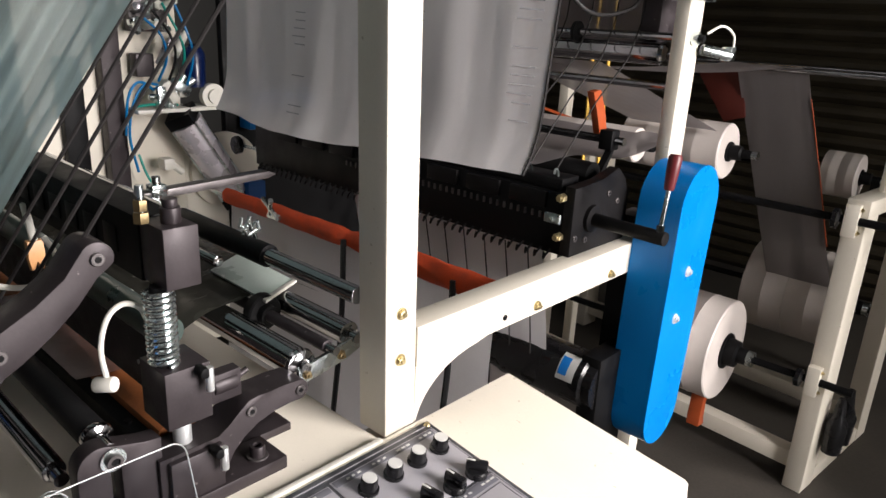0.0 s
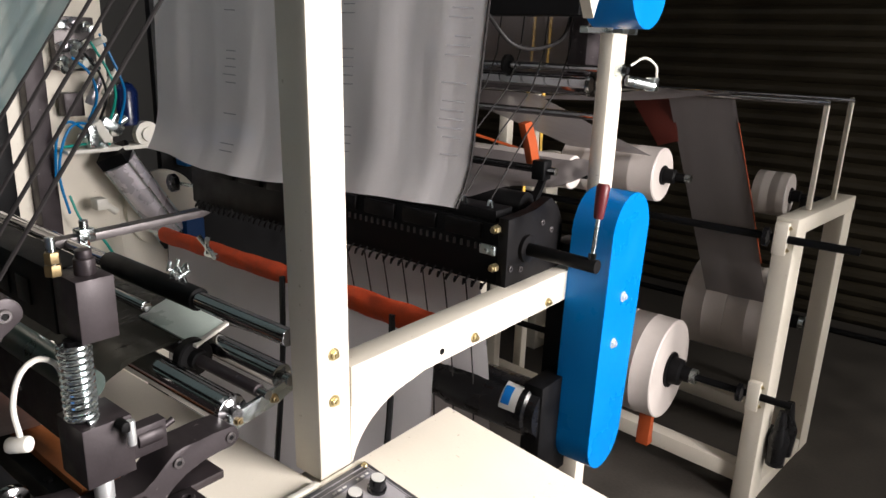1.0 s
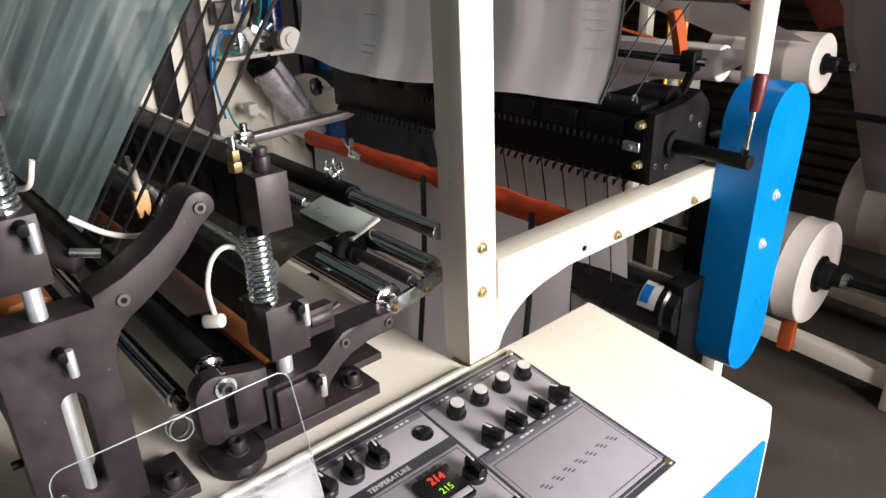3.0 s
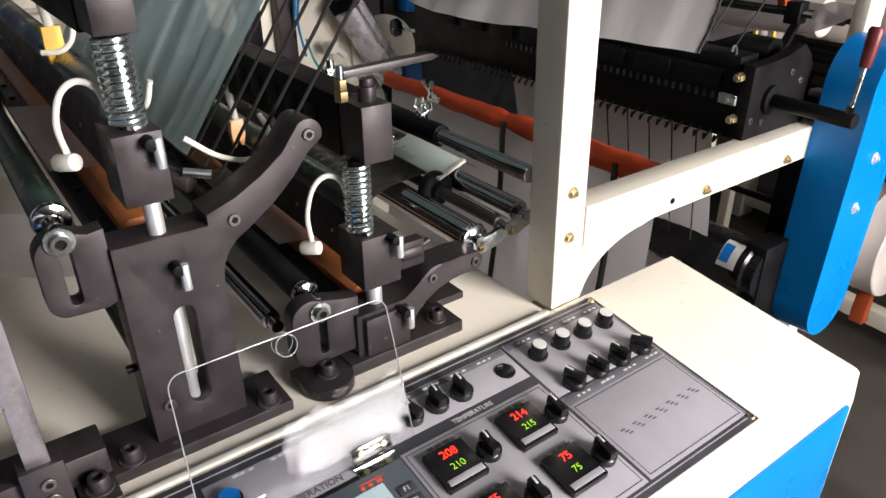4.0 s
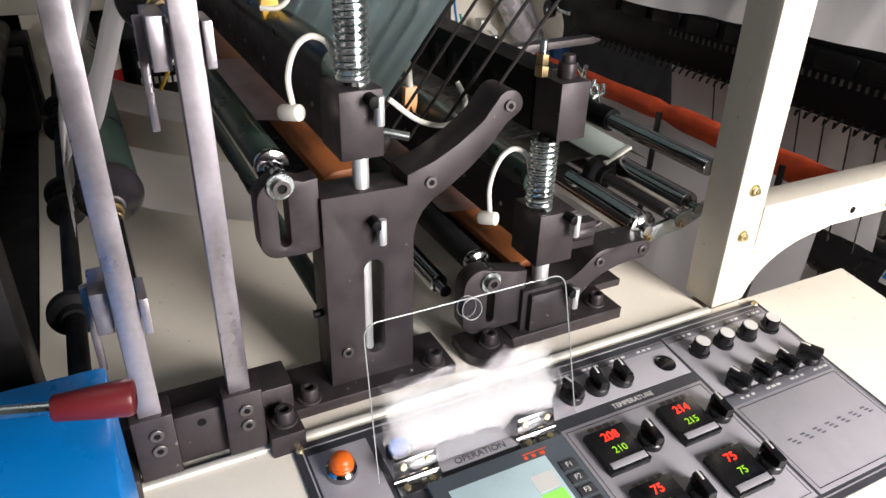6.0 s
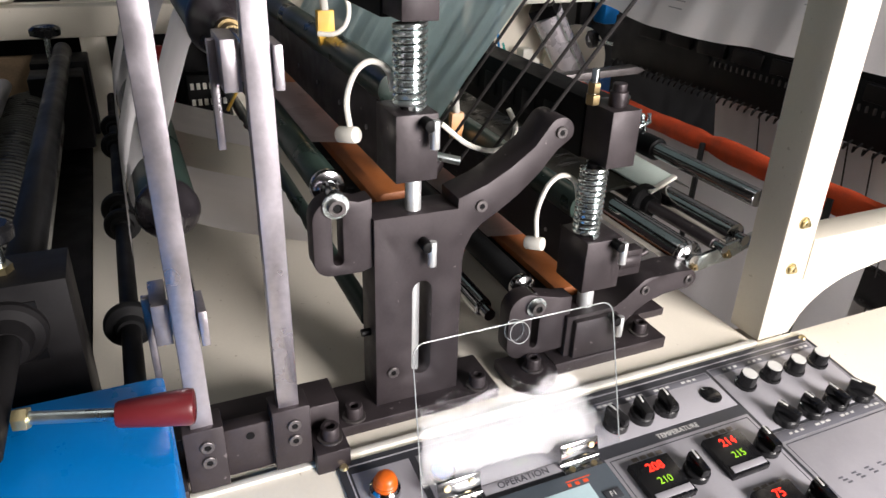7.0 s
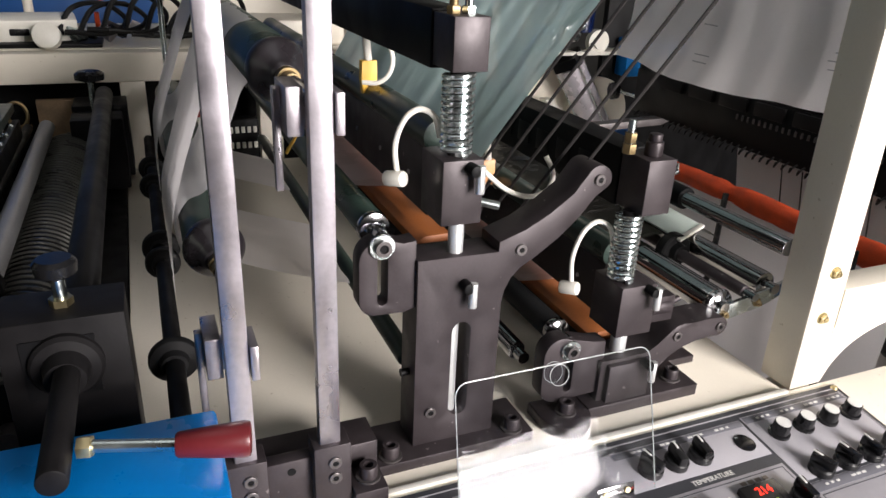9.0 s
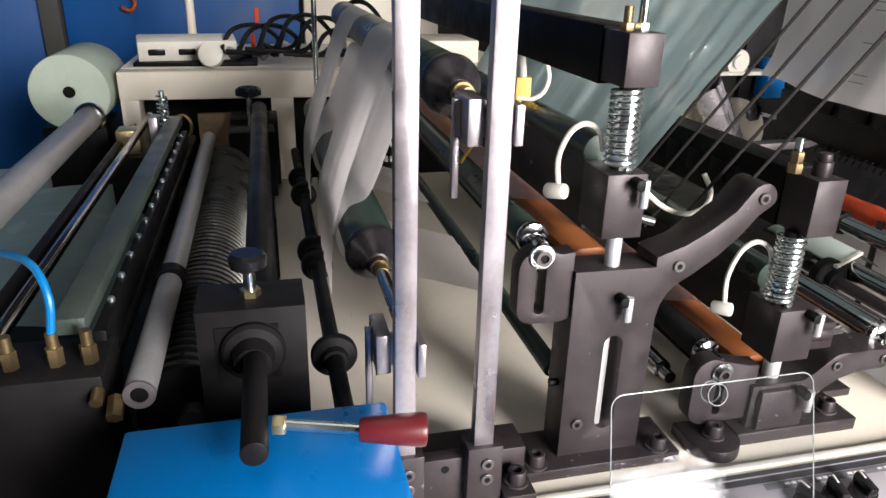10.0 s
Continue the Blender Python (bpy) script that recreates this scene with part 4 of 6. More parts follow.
# terminals on the heater bars
for x, y, z, m in ((-1.03, 0.105, 1.275, YELLOW), (-1.126, 0.345, 1.092, PEACH)):
    tm = thing("wire_terminal", (x, y, z), "forked yellow ceramic terminal with a white sleeve", "terminal", "wire terminals")
    bm = nb()
    prism(bm, [(y - 0.011, z + 0.02), (y + 0.011, z + 0.02), (y + 0.011, z - 0.005), (y + 0.008, z - 0.024), (y + 0.003, z - 0.022), (y, z - 0.005), (y - 0.004, z - 0.022), (y - 0.009, z - 0.024), (y - 0.011, z - 0.005)], x - 0.006, x + 0.006, bev=0.001)
    part("fork", bm, m, tm)
    bm = nb()
    cy(bm, (x, y, z + 0.02), (x, y - 0.006, z + 0.075), 0.0055, seg=14)
    part("sleeve", bm, WHITE, tm)
    hose(tm, [(x - 0.02, y + 0.02, z - 0.03), (x + 0.03, y + 0.03, z - 0.045), (x + 0.10, y + 0.03, z - 0.055), (x + 0.16, y + 0.05, z - 0.05), (x + 0.17, y + 0.06, z - 0.02)], 0.0032, WHITE, "lead")

hs = thing("air_hose", (-0.98, 0.10, 1.275), "white plastic hose hanging in a loop beside the terminal", "hose", "air hoses")
hose(hs, [(-0.99, 0.085, 1.273), (-0.98, 0.103, 1.274), (-0.975, 0.116, 1.285), (-0.975, 0.121, 1.305), (-0.98, 0.114, 1.328), (-0.985, 0.10, 1.345)], 0.0032, WHITE)

# ---- side bars with their clamp blocks ----
bars = thing("bar_mount", (-0.69, -0.08, T), "dark steel base bar with two clamp blocks", "bracket")
bm = nb()
bx(bm, -0.735, -0.69, -0.19, 0.012, T, 0.945, 0.002)
part("base_bar", bm, DARK, bars)
bm = nb()
bx(bm, -0.689, -0.672, -0.11, -0.062, T + 0.012, 0.957, 0.0015)
hp = part("face_plate", bm, DARK, bars)
# black disc on the plate, painted as the dark of a bolt hole
bm = nb()
cy(bm, (-0.6735, -0.085, 0.944), (-0.6715, -0.085, 0.944), 0.0045, seg=16)
part("hole_shade", bm, BLACK, hp)
for y0, y1, zt in ((-0.15, -0.108, 0.975), (-0.066, -0.024, 0.975)):
    bm = nb()
    bx(bm, -0.689, -0.659, y0 + 0.002, y1 - 0.002, T + 0.014, zt, 0.0015)
    part("clamp_block", bm, DARK, bars)
    for z in (0.955, 0.936):
        socket(bars, -0.659, (y0 + y1) / 2 + 0.002, z, 0.0068)
bm = nb()
bx(bm, -0.70, -0.65, -0.024, 0.012, T, T + 0.028, 0.0015)
part("foot", bm, DARK, bars)
bm = nb()
bx(bm, -0.70, -0.65, -0.19, -0.15, T, T + 0.028, 0.0015)
part("foot", bm, DARK, bars)
foot_screw(bars, -0.672, -0.004, T + 0.028)
foot_screw(bars, -0.672, -0.17, T + 0.028)
for y in (-0.129, -0.046):
    bm = nb()
    bx(bm, -0.679, -0.665, y - 0.0105, y + 0.0105, 0.965, 2.05, 0.0012)
    sb = thing("side_bar", (-0.672, y, 0.965), "upright brushed aluminium flat bar, worn along its edges", "bar", "side bars")
    part("bar", bm, ALU, sb)

# big guide rollers held by the bars
for x, y, z, r, bar_y in ((-0.835, -0.05, 1.318, 0.031, -0.046), (-0.925, -0.122, 1.094, 0.034, -0.129)):
    t = thing("guide_roller", ((x + FAR) / 2, y, z), "large green-black rubber roller with brass nut", "roller", "large guide rollers")
    bm = nb()
    cy(bm, (x, y, z), (FAR, y, z), r, seg=40, bev=0.003)
    part("drum", bm, GREEN, t)
    bm = nb()
    lathe(bm, (x, y, z), (1, 0, 0), [(-0.004, r * 1.05), (0.006, r * 1.08), (0.014, r * 1.0), (0.022, r * 0.84), (0.028, r * 0.62), (0.040, r * 0.5), (0.045, r * 0.42), (0.046, 0.012)], 36)
    part("hub", bm, HUB, t, "domed dark end cap")
    bm = nb()
    lathe(bm, (x + 0.046, y, z), (1, 0, 0), [(0, 0.0115), (0.012, 0.0115), (0.012, 0.009), (0.03, 0.009)], 24)
    part("end_nut", bm, BRASSD, t)
    bm = nb()
    cy(bm, (x + 0.06, y, z), (-0.68, y, z), 0.008, seg=18)
    part("axle", bm, CHROME, t)
    bm = nb()
    bx(bm, -0.73, -0.680, bar_y - 0.026, bar_y - 0.0115, z - 0.03, z + 0.012, 0.001)
    bx(bm, -0.712, -0.704, bar_y - 0.033, bar_y - 0.0262, z - 0.085, z + 0.008, 0.001)
    bx(bm, -0.70, -0.660, bar_y + 0.0115, bar_y + 0.019, z - 0.026, z + 0.01, 0.001)
    bx(bm, -0.70, -0.682, bar_y - 0.0175, bar_y + 0.0185, z - 0.022, z + 0.006, 0.001)
    part("holder", bm, ALU, t, "bright holder clamped to the bar")
    hose(t, [(-0.72, bar_y - 0.024, z - 0.01), (-0.715, bar_y - 0.01, z - 0.03), (-0.72, bar_y - 0.02, z - 0.055)], 0.0015, YELLOW, "earth_lead")
FEED = [(-0.03, 1.279), (-0.062, 1.276), (-0.083, 1.231), (-0.116, 1.15), (-0.146, 1.131), (-0.163, 1.095), (-0.150, 1.058), (-0.10, 1.044), (-0.04, 1.02), (0.065, 0.985)]
DROP = [(-0.05, 1.3515), (-0.072, 1.344), (-0.086, 1.326), (-0.106, 1.28), (-0.126, 1.225), (-0.147, 1.165), (-0.166, 1.1), (-0.170, 1.05), (-0.171, 1.005)]
for x0, x1, seed in ((-0.99, -1.23, 5.0), (-1.42, -1.64, 55.0)):
    bm = nb()
    profile_sheet(bm, x0, x1, FEED, 0.003, 20, 8, seed)
    solo("film_web", bm, FILM, "pale grey plastic film passing round the large rollers", "film", "film lanes")
    bm = nb()
    profile_sheet(bm, x0, x1, DROP, 0.003, 20, 8, seed + 3)
    solo("film_web", bm, FILM, "pale grey plastic film running down to the disc shaft", "film", "film lanes")

# shaft with black discs
ds = thing("disc_shaft", (-1.2, -0.184, 0.99), "black shaft carrying round black discs", "shaft")
bm = nb()
cy(bm, (-0.70, -0.182, 0.99), (-1.86, -0.182, 0.99), 0.0105, seg=24)
part("shaft", bm, BLACK, ds)
for x, r in ((-0.851, 0.0285), (-1.13, 0.025), (-1.19, 0.028), (-1.5, 0.026), (-1.62, 0.026)):
    bm = nb()
    lathe(bm, (x, -0.182, 0.99), (1, 0, 0), [(-0.012, 0.016), (-0.008, r * 0.9), (-0.004, r), (0.002, r), (0.005, r * 0.93), (0.007, 0.0165), (0.016, 0.0145)], 32)
    part("disc", bm, RUBBER, ds)


# ---- embossing unit beside the bars ----
guard = thing("belt_guard", (-0.55, -0.27, G), "bright blue sheet-metal belt guard", "guard")
bm = nb()
bx(bm, -0.638, -0.44, -0.378, -0.153, 0.25, 1.063, 0.004)
part("guard_box", bm, BLUE, guard)
bm = nb()
bx(bm, -0.60, -0.48, -0.34, -0.19, G, 0.25, 0.004)
part("guard_foot", bm, BLACK, guard)
unit = thing("bearing_stand", (-0.75, -0.27, 0.86), "dark grey bearing block with a protruding crank shaft", "bearing block")
bm = nb()
prism(bm, [(-0.322, 0.886), (-0.218, 0.886), (-0.218, 1.127), (-0.322, 1.127)], -0.785, -0.72, bev=0.0015,)
part("bearing_block", bm, BLACKISH, unit)
# thin black plate drawn as the shade of a square opening
bm = nb()
prism(bm, [(-0.245, 1.05), (-0.245, 1.11), (-0.305, 1.11), (-0.305, 1.05)], -0.7205, -0.7185)
part("recess_shade", bm, BLACK, unit)
bm = nb()
lathe(bm, (-0.72, -0.27, 1.083), (1, 0, 0), [(0, 0.031), (0.006, 0.031), (0.010, 0.028), (0.012, 0.020), (0.03, 0.017)], 36)
part("collar", bm, BLACKISH, unit)
bm = nb()
cy(bm, (-0.70, -0.268, 1.088), (-0.545, -0.268, 1.092), 0.0108, bev=0.0015)
part("crank_shaft", bm, BLACKISH, unit)
bm = nb()
cy(bm, (-0.579, -0.2535, 1.093), (-0.577, -0.2435, 1.093), 0.0085, seg=6, bev=0.0008)
part("lock_nut", bm, BRASS, unit)
bm = nb()
cy(bm, (-0.578, -0.246, 1.093), (-0.559, -0.182, 1.092), 0.0048, seg=16)
part("crank_rod", bm, ZINC, unit)
bm = nb()
lathe(bm, (-0.560, -0.187, 1.092), (0.16, 1, -0.03), [(0, 0.0085), (0.002, 0.0098), (0.03, 0.0125), (0.05, 0.0140), (0.0535, 0.0130), (0.0545, 0.010)], 28)
part("crank_grip", bm, RED, unit, "dark red tapered plastic grip")
bm = nb()
cy(bm, (-0.752, -0.27, 1.127), (-0.752, -0.27, 1.155), 0.006, seg=16)
part("stem", bm, ZINC, unit)
bm = nb()
lathe(bm, (-0.752, -0.27, 1.155), (0, 0, 1), [(0, 0.012), (0.004, 0.018), (0.014, 0.019), (0.018, 0.015)], 12)
part("star_knob", bm, PLASTIC, unit)
bm = nb()
cy(bm, (-0.752, -0.27, 1.127), (-0.752, -0.27, 1.134), 0.0105, seg=6)
part("nut", bm, BRASS, unit)
bm = nb()
bx(bm, -1.95, -0.70, -0.66, -0.242, 0.78, 0.886, 0.003)
solo("unit_bed", bm, BLACK, "black steel bed plate under the rollers", "bed plate")


def fluted(x0, x1, y, z, r, label):
    """A black drum wound with fine slanting steel ribs."""
    t = thing("fluted_roller", ((x0 + x1) / 2, y, z), label, "roller")
    bm = nb()
    cy(bm, (x0, y, z), (x1, y, z), r, seg=48, bev=0.002)
    part("drum", bm, RUBBER, t)
    bm = nb()
    pitch, starts, n = 0.0165, 6, 48
    for i in range(-starts, int((x0 - x1) / pitch)):
        last = None
        for j in range(n + 1):
            a = j * math.tau / n
            x = x0 - pitch * (i + starts * j / n)
            if not x1 + 0.004 < x < x0 - 0.004:
                last = None
                continue
            row = [bm.verts.new((x + d, y + (r + h) * math.cos(a), z + (r + h) * math.sin(a))) for d, h in ((-0.0024, -0.0005), (-0.0010, 0.0028), (0.0010, 0.0028), (0.0024, -0.0005))]
            if last:
                for k in range(3):
                    bm.faces.new((last[k], last[k + 1], row[k + 1], row[k]))
            last = row
    tagged(part("rib", bm, FLUTE, t, "fine slanting steel ribs"), kind="stuff")
    bm = nb()
    cy(bm, (x0 + 0.02, y, z), (x1 - 0.02, y, z), 0.014, seg=20)
    part("shaft", bm, SCREW, t)
    return t


FLUTE = mat("fluted_steel", (0.11, 0.11, 0.10), 0.32, 0.6, var=0.3)
fluted(-0.80, -1.82, -0.345, 0.965, 0.060, "black roller wound with fine slanting steel ribs")
roller("press_roller", -0.262, 1.10, 0.018, RUBBER, "smooth black press roller", x0=-0.79, collar=False)
tb2 = roller("steel_tube", -0.378, 1.05, 0.015, TUBE, "grey steel tube with an open end", x0=-0.715, x1=-1.78, collar=False, shaft=0.004, out=-0.02)
bm = nb()
lathe(bm, (-0.7145, -0.378, 1.05), (1, 0, 0), [(0, 0.0152), (0.003, 0.0150), (0.003, 0.0085), (0.0008, 0.008)], 28)
part("end_ring", bm, ALU, tb2, "pale end ring")
# black disc painted as the dark inside the tube's end
bm = nb()
cy(bm, (-0.7138, -0.378, 1.05), (-0.7125, -0.378, 1.05), 0.0084)
part("bore_shade", bm, BLACK, tb2)
bm = nb()
lathe(bm, (-0.98, -0.378, 1.05), (1, 0, 0), [(-0.012, 0.019), (-0.01, 0.0205), (0.01, 0.0205), (0.012, 0.019)], 28)
part("collar", bm, BLACK, tb2)
bm = nb()
bx(bm, -1.78, -0.78, -0.463, -0.432, 1.085, 1.103, 0.002)
solo("slide_bar", bm, SLIDE, "grey-green flat slide bar across the unit", "bar")
sr = thing("stud_rail", (-1.2, -0.424, 1.05), "black rail carrying a row of small bright studs", "rail")
bm = nb()
bx(bm, -1.72, -0.79, -0.430, -0.417, 1.045, 1.082, 0.0015)
part("rail", bm, BLACK, sr)
for k in range(13):
    bm = nb()
    lathe(bm, (-0.86 - 0.066 * k, -0.4235, 1.082), (0, 0, 1), [(0, 0.0042), (0.004, 0.0042), (0.0055, 0.003)], 12)
    part("stud", bm, ZINC, sr)
gb = thing("guide_block", (-1.70, -0.52, 0.886), "black guide block with brass and bright fittings", "bearing block")
bm = nb()
bx(bm, -1.78, -1.66, -0.575, -0.46, 0.886, 1.04, 0.003)
part("block_body", bm, BLACKISH, gb)
bm = nb()
bx(bm, -1.74, -1.685, -0.56, -0.512, 1.04, 1.092, 0.004)
part("brass_block", bm, BRASS, gb, "brass block")
bm = nb()
bx(bm, -1.73, -1.69, -0.492, -0.474, 1.04, 1.118, 0.003)
part("end_stop", bm, ALU, gb)
bm = nb()
coil(bm, -1.75, -0.467, 1.042, 1.155, 0.011, 0.002, 13)
part("spring", bm, SPRING, gb, "bright compression spring")
bm = nb()
cy(bm, (-1.75, -0.467, 1.04), (-1.75, -0.467, 1.165), 0.006, seg=14)
part("spring_rod", bm, ZINC, gb)
bm = nb()
tube(bm, [(-1.90, -0.446 + 0.02 * math.cos(k * math.tau / 20), 1.052 + 0.028 * math.sin(k * math.tau / 20)) for k in range(21)], 0.004, 8, 0)
solo("brass_ring", bm, BRASSD, "dull brass ring at the end of a roller", "ring")
bm = nb()
profile_sheet(bm, -1.10, -1.80, [(-0.80, 0.93), (-0.70, 0.945), (-0.60, 0.94), (-0.53, 0.925), (-0.49, 0.89)], 0.008, 30, 8, 61.0)
solo("film_web", bm, FILMG, "pale green film lying under the steel tubes", "film")
tk = roller("steel_tube", -0.60, 1.125, 0.0235, TUBE, "thick grey steel tube with chrome end", x0=-0.75, x1=-1.66, collar=False)
bm = nb()
lathe(bm, (-1.66, -0.60, 1.125), (-1, 0, 0), [(0, 0.026), (0.006, 0.030), (0.02, 0.030), (0.026, 0.022), (0.05, 0.020), (0.055, 0.012)], 30)
part("end_collar", bm, CHROME, tk, "bright end collar")
roller("thin_rod", -0.515, 1.085, 0.008, CHROME, "thin chrome rod across the unit", x0=-0.75, collar=False)
roller("thin_rod", -0.555, 1.06, 0.010, RUBBER, "thin black rod across the unit", x0=-0.75, collar=False)
roller("thin_rod", -0.425, 1.03, 0.010, RUBBER, "thin black rod across the unit", x0=-0.75, collar=False)
hs = thing("bearing_housing", (-0.76, -0.46, 0.886), "black bearing housing with brass fittings", "bearing block")
bm = nb()
bx(bm, -0.805, -0.72, -0.62, -0.41, 0.886, 1.07, 0.003)
part("housing", bm, BLACKISH, hs)
for y in (-0.425, -0.455, -0.495):
    bm = nb()
    cy(bm, (-0.75, y, 1.07), (-0.75, y, 1.09), 0.008, seg=6, bev=0.001)
    cy(bm, (-0.75, y, 1.09), (-0.75, y, 1.105), 0.0055, seg=14)
    part("fitting", bm, BRASSD, hs)
hose(hs, [(-0.75, -0.455, 1.10), (-0.755, -0.452, 1.14), (-0.78, -0.47, 1.165), (-0.84, -0.52, 1.155), (-0.9, -0.58, 1.13)], 0.004, CYAN, "air_hose")
bm = nb()
cy(bm, (-0.72, -0.40, 1.045), (-0.700, -0.40, 1.035), 0.008, seg=6)
cy(bm, (-0.72, -0.415, 1.055), (-0.705, -0.415, 1.05), 0.006, seg=12)
part("drain_fitting", bm, BRASSD, hs)

ts = thing("terminal_strip", (-1.94, 0.035, T), "black terminal strip with two rows of white markers", "terminal strip")
bm = nb()
bx(bm, -1.97, -1.925, -0.012, 0.085, T, 1.012, 0.003)
part("strip_body", bm, BLACK, ts)
for z in (0.945, 0.985):
    for k in range(6):
        bm = nb()
        bx(bm, -1.9255, -1.922, -0.005 + 0.015 * k, 0.004 + 0.015 * k, z - 0.008, z + 0.008, 0.001)
        part("marker", bm, WHITE, ts)
rk = thing("oil_bottle", (-1.95, -0.062, T), "small red bottle with a white label on the table", "bottle")
bm = nb()
lathe(bm, (-1.95, -0.062, T), (0, 0, 1), [(0, 0.018), (0.005, 0.021), (0.15, 0.021), (0.172, 0.012), (0.175, 0.008), (0.195, 0.008), (0.197, 0.006)], 24)
part("bottle_body", bm, REDP, rk)
bm = nb()
lathe(bm, (-1.95, -0.062, T + 0.09), (0, 0, 1), [(0, 0.0214), (0.045, 0.0214)], 24)
part("label", bm, WHITE, rk, "white label")
bm = nb()
cy(bm, (-1.80, -0.128, T), (-1.80, -0.124, 1.55), 0.006, seg=14)
solo("upright_rod", bm, ZINC, "thin bright upright rod behind the films", "rod")

# ---- far side frame with its shelf and clutter ----
ff = thing("far_frame", (-2.2, -0.25, G), "cream painted steel frame on the far side", "machine frame")
# black box put in as the shade inside the frame's openings
bm = nb()
bx(bm, -2.58, -2.2, -0.575, 0.44, 0.1, 1.15, 0.01)
part("inside_shade", bm, BLACK, ff)
for name, c in (("top_rail", (-2.06, -2.0, -0.60, 0.46, 1.10, 1.17)), ("post", (-2.06, -2.003, -0.60, -0.556, G, 1.10)), ("post", (-2.06, -2.003, -0.232, -0.174, G, 1.10)), ("post", (-2.06, -2.003, 0.10, 0.16, G, 1.10)),
                ("shelf", (-2.62, -2.06, -0.60, 0.46, 1.155, 1.172)), ("back_panel", (-2.62, -2.6, -0.60, 0.46, G, 1.155)), ("side_panel", (-2.6, -2.06, -0.60, -0.58, G, 1.155)), ("bottom_rail", (-2.058, -2.003, -0.556, 0.10, 0.5, 0.56))):
    bm = nb()
    bx(bm, *c, 0.003)
    part(name, bm, CREAM, ff)
# plate coloured darker than the cream frame to sit in its shade
bm = nb()
bx(bm, -2.03, -2.01, -0.42, -0.33, 0.72, 1.06, 0.002)
part("bearing_plate", bm, DIMCREAM, ff)
bm = nb()
bx(bm, -1.99, -1.88, -0.335, -0.22, 0.90, 1.07, 0.003)
part("bearing_block", bm, BLACK, ff)
bm = nb()
cy(bm, (-1.80, -0.283, 1.06), (-1.80, -0.283, 1.145), 0.006, seg=14)
part("stem", bm, ZINC, ff)
bm = nb()
lathe(bm, (-1.80, -0.283, 1.138), (0, 0, 1), [(0, 0.012), (0.006, 0.030), (0.018, 0.031), (0.024, 0.022)], 10)
part("star_knob", bm, PLASTIC, ff)
bm = nb()
bx(bm, -1.87, -1.78, -0.335, -0.23, 0.9, 1.06, 0.004)
part("bracket", bm, BLACK, ff)
bm = nb()
bx(bm, -2.3, -2.1, -0.02, 0.36, 1.172, 1.235, 0.004)
solo("tool_tray", bm, CREAM, "cream metal tray standing on the shelf", "tray")
bm = nb()
cy(bm, (-2.5, -0.455, 1.172), (-2.5, -0.455, 1.75), 0.013, seg=18)
solo("upright_pipe", bm, CREAM, "cream painted upright pipe standing on the shelf", "pipe")
bm = nb()
bx(bm, -2.20, -2.075, -0.57, -0.26, 1.172, 1.182, 0.002)
solo("tool_plate", bm, BLACK, "flat black plate lying on the shelf", "plate")
strip = thing("socket_strip", (-2.15, -0.44, 1.172), "white plastic socket strip on the shelf", "socket strip")
rot = Matrix.Translation((-2.15, -0.44, 1.21)) @ Matrix.Rotation(radians(8), 4, 'Z') @ Matrix.Rotation(radians(12), 4, 'Y')
bm = nb()
bx(bm, -0.035, 0.035, -0.125, 0.125, -0.03, 0.03, 0.006, rot)
part("strip_body", bm, WHITE, strip)
for k in range(3):
    bm = nb()
    bx(bm, 0.034, 0.037, -0.10 + 0.075 * k, -0.058 + 0.075 * k, -0.006, 0.010, 0.003, rot)
    part("socket", bm, PLASTIC, strip)
bm = nb()
lathe(bm, (-2.06, -0.375, 1.2), (1, 0, 0.3), [(0, 0.02), (0.004, 0.032), (0.03, 0.030), (0.034, 0.02)], 18)
solo("plug_head", bm, WHITE, "round white plug lying on the shelf", "plug")
cb = thing("cable_heap", (-2.2, -0.2, 1.172), "heap of looped black cables on the shelf", "cables")
rng = random.Random(7)
for k in range(7):
    y, z = -0.30 + 0.05 * k, 1.19 + rng.uniform(0, 0.02)
    bm = nb()
    h = rng.uniform(0.05, 0.13)
    tube(bm, [(-2.12, y - 0.06, z), (-2.15, y - 0.02, z + h), (-2.2, y + 0.05, z + h * 1.1), (-2.18, y + 0.10, z + h * 0.5), (-2.12, y + 0.06, z + 0.005), (-2.10, y - 0.04, z + 0.01)], 0.0065, 8)
    part("cable", bm, RUBBER, cb)
for k in range(12):
    bm = nb()
    y = rng.uniform(-0.33, 0.0)
    s0 = rng.uniform(0.012, 0.028)
    m = Matrix.Translation((rng.uniform(-2.3, -2.08), y, 1.174 + s0)) @ Euler((rng.uniform(-1, 1), rng.uniform(-1, 1), rng.uniform(0, 3))).to_matrix().to_4x4()
    if k % 2:
        bx(bm, -s0, s0, -s0 * 0.7, s0 * 0.7, -s0 * 0.5, s0 * 0.5, 0.003, m)
    else:
        cy(bm, m @ Vector((-s0, 0, 0)), m @ Vector((s0, 0, 0)), s0 * 0.5, s0 * 0.35, 14)
    solo("machine_part", bm, (BLACK, ALU, DARK, ZINC)[k % 4], "small loose metal machine part on the shelf", "machine part", "loose parts on the shelf")
for y, z0, z1 in ((-0.27, 1.20, 1.27), (-0.255, 1.27, 1.34)):
    bm = nb()
    bx(bm, -2.25, -2.235, y - 0.006, y + 0.006, z0, z1 - 0.03, 0.002)
    solo("red_tag", bm, ORANGE, "small red plastic piece among the cables", "tag", "red pieces")
fr = thing("foam_roll", (-2.0, -0.71, G), "pale green foam roll with a dark core on a black stand", "roll")
bm = nb()
cy(bm, (-2.25, -0.707, 1.124), (-1.98, -0.707, 1.124), 0.092, seg=48, bev=0.006)
part("roll_body", bm, FOAM, fr)
bm = nb()
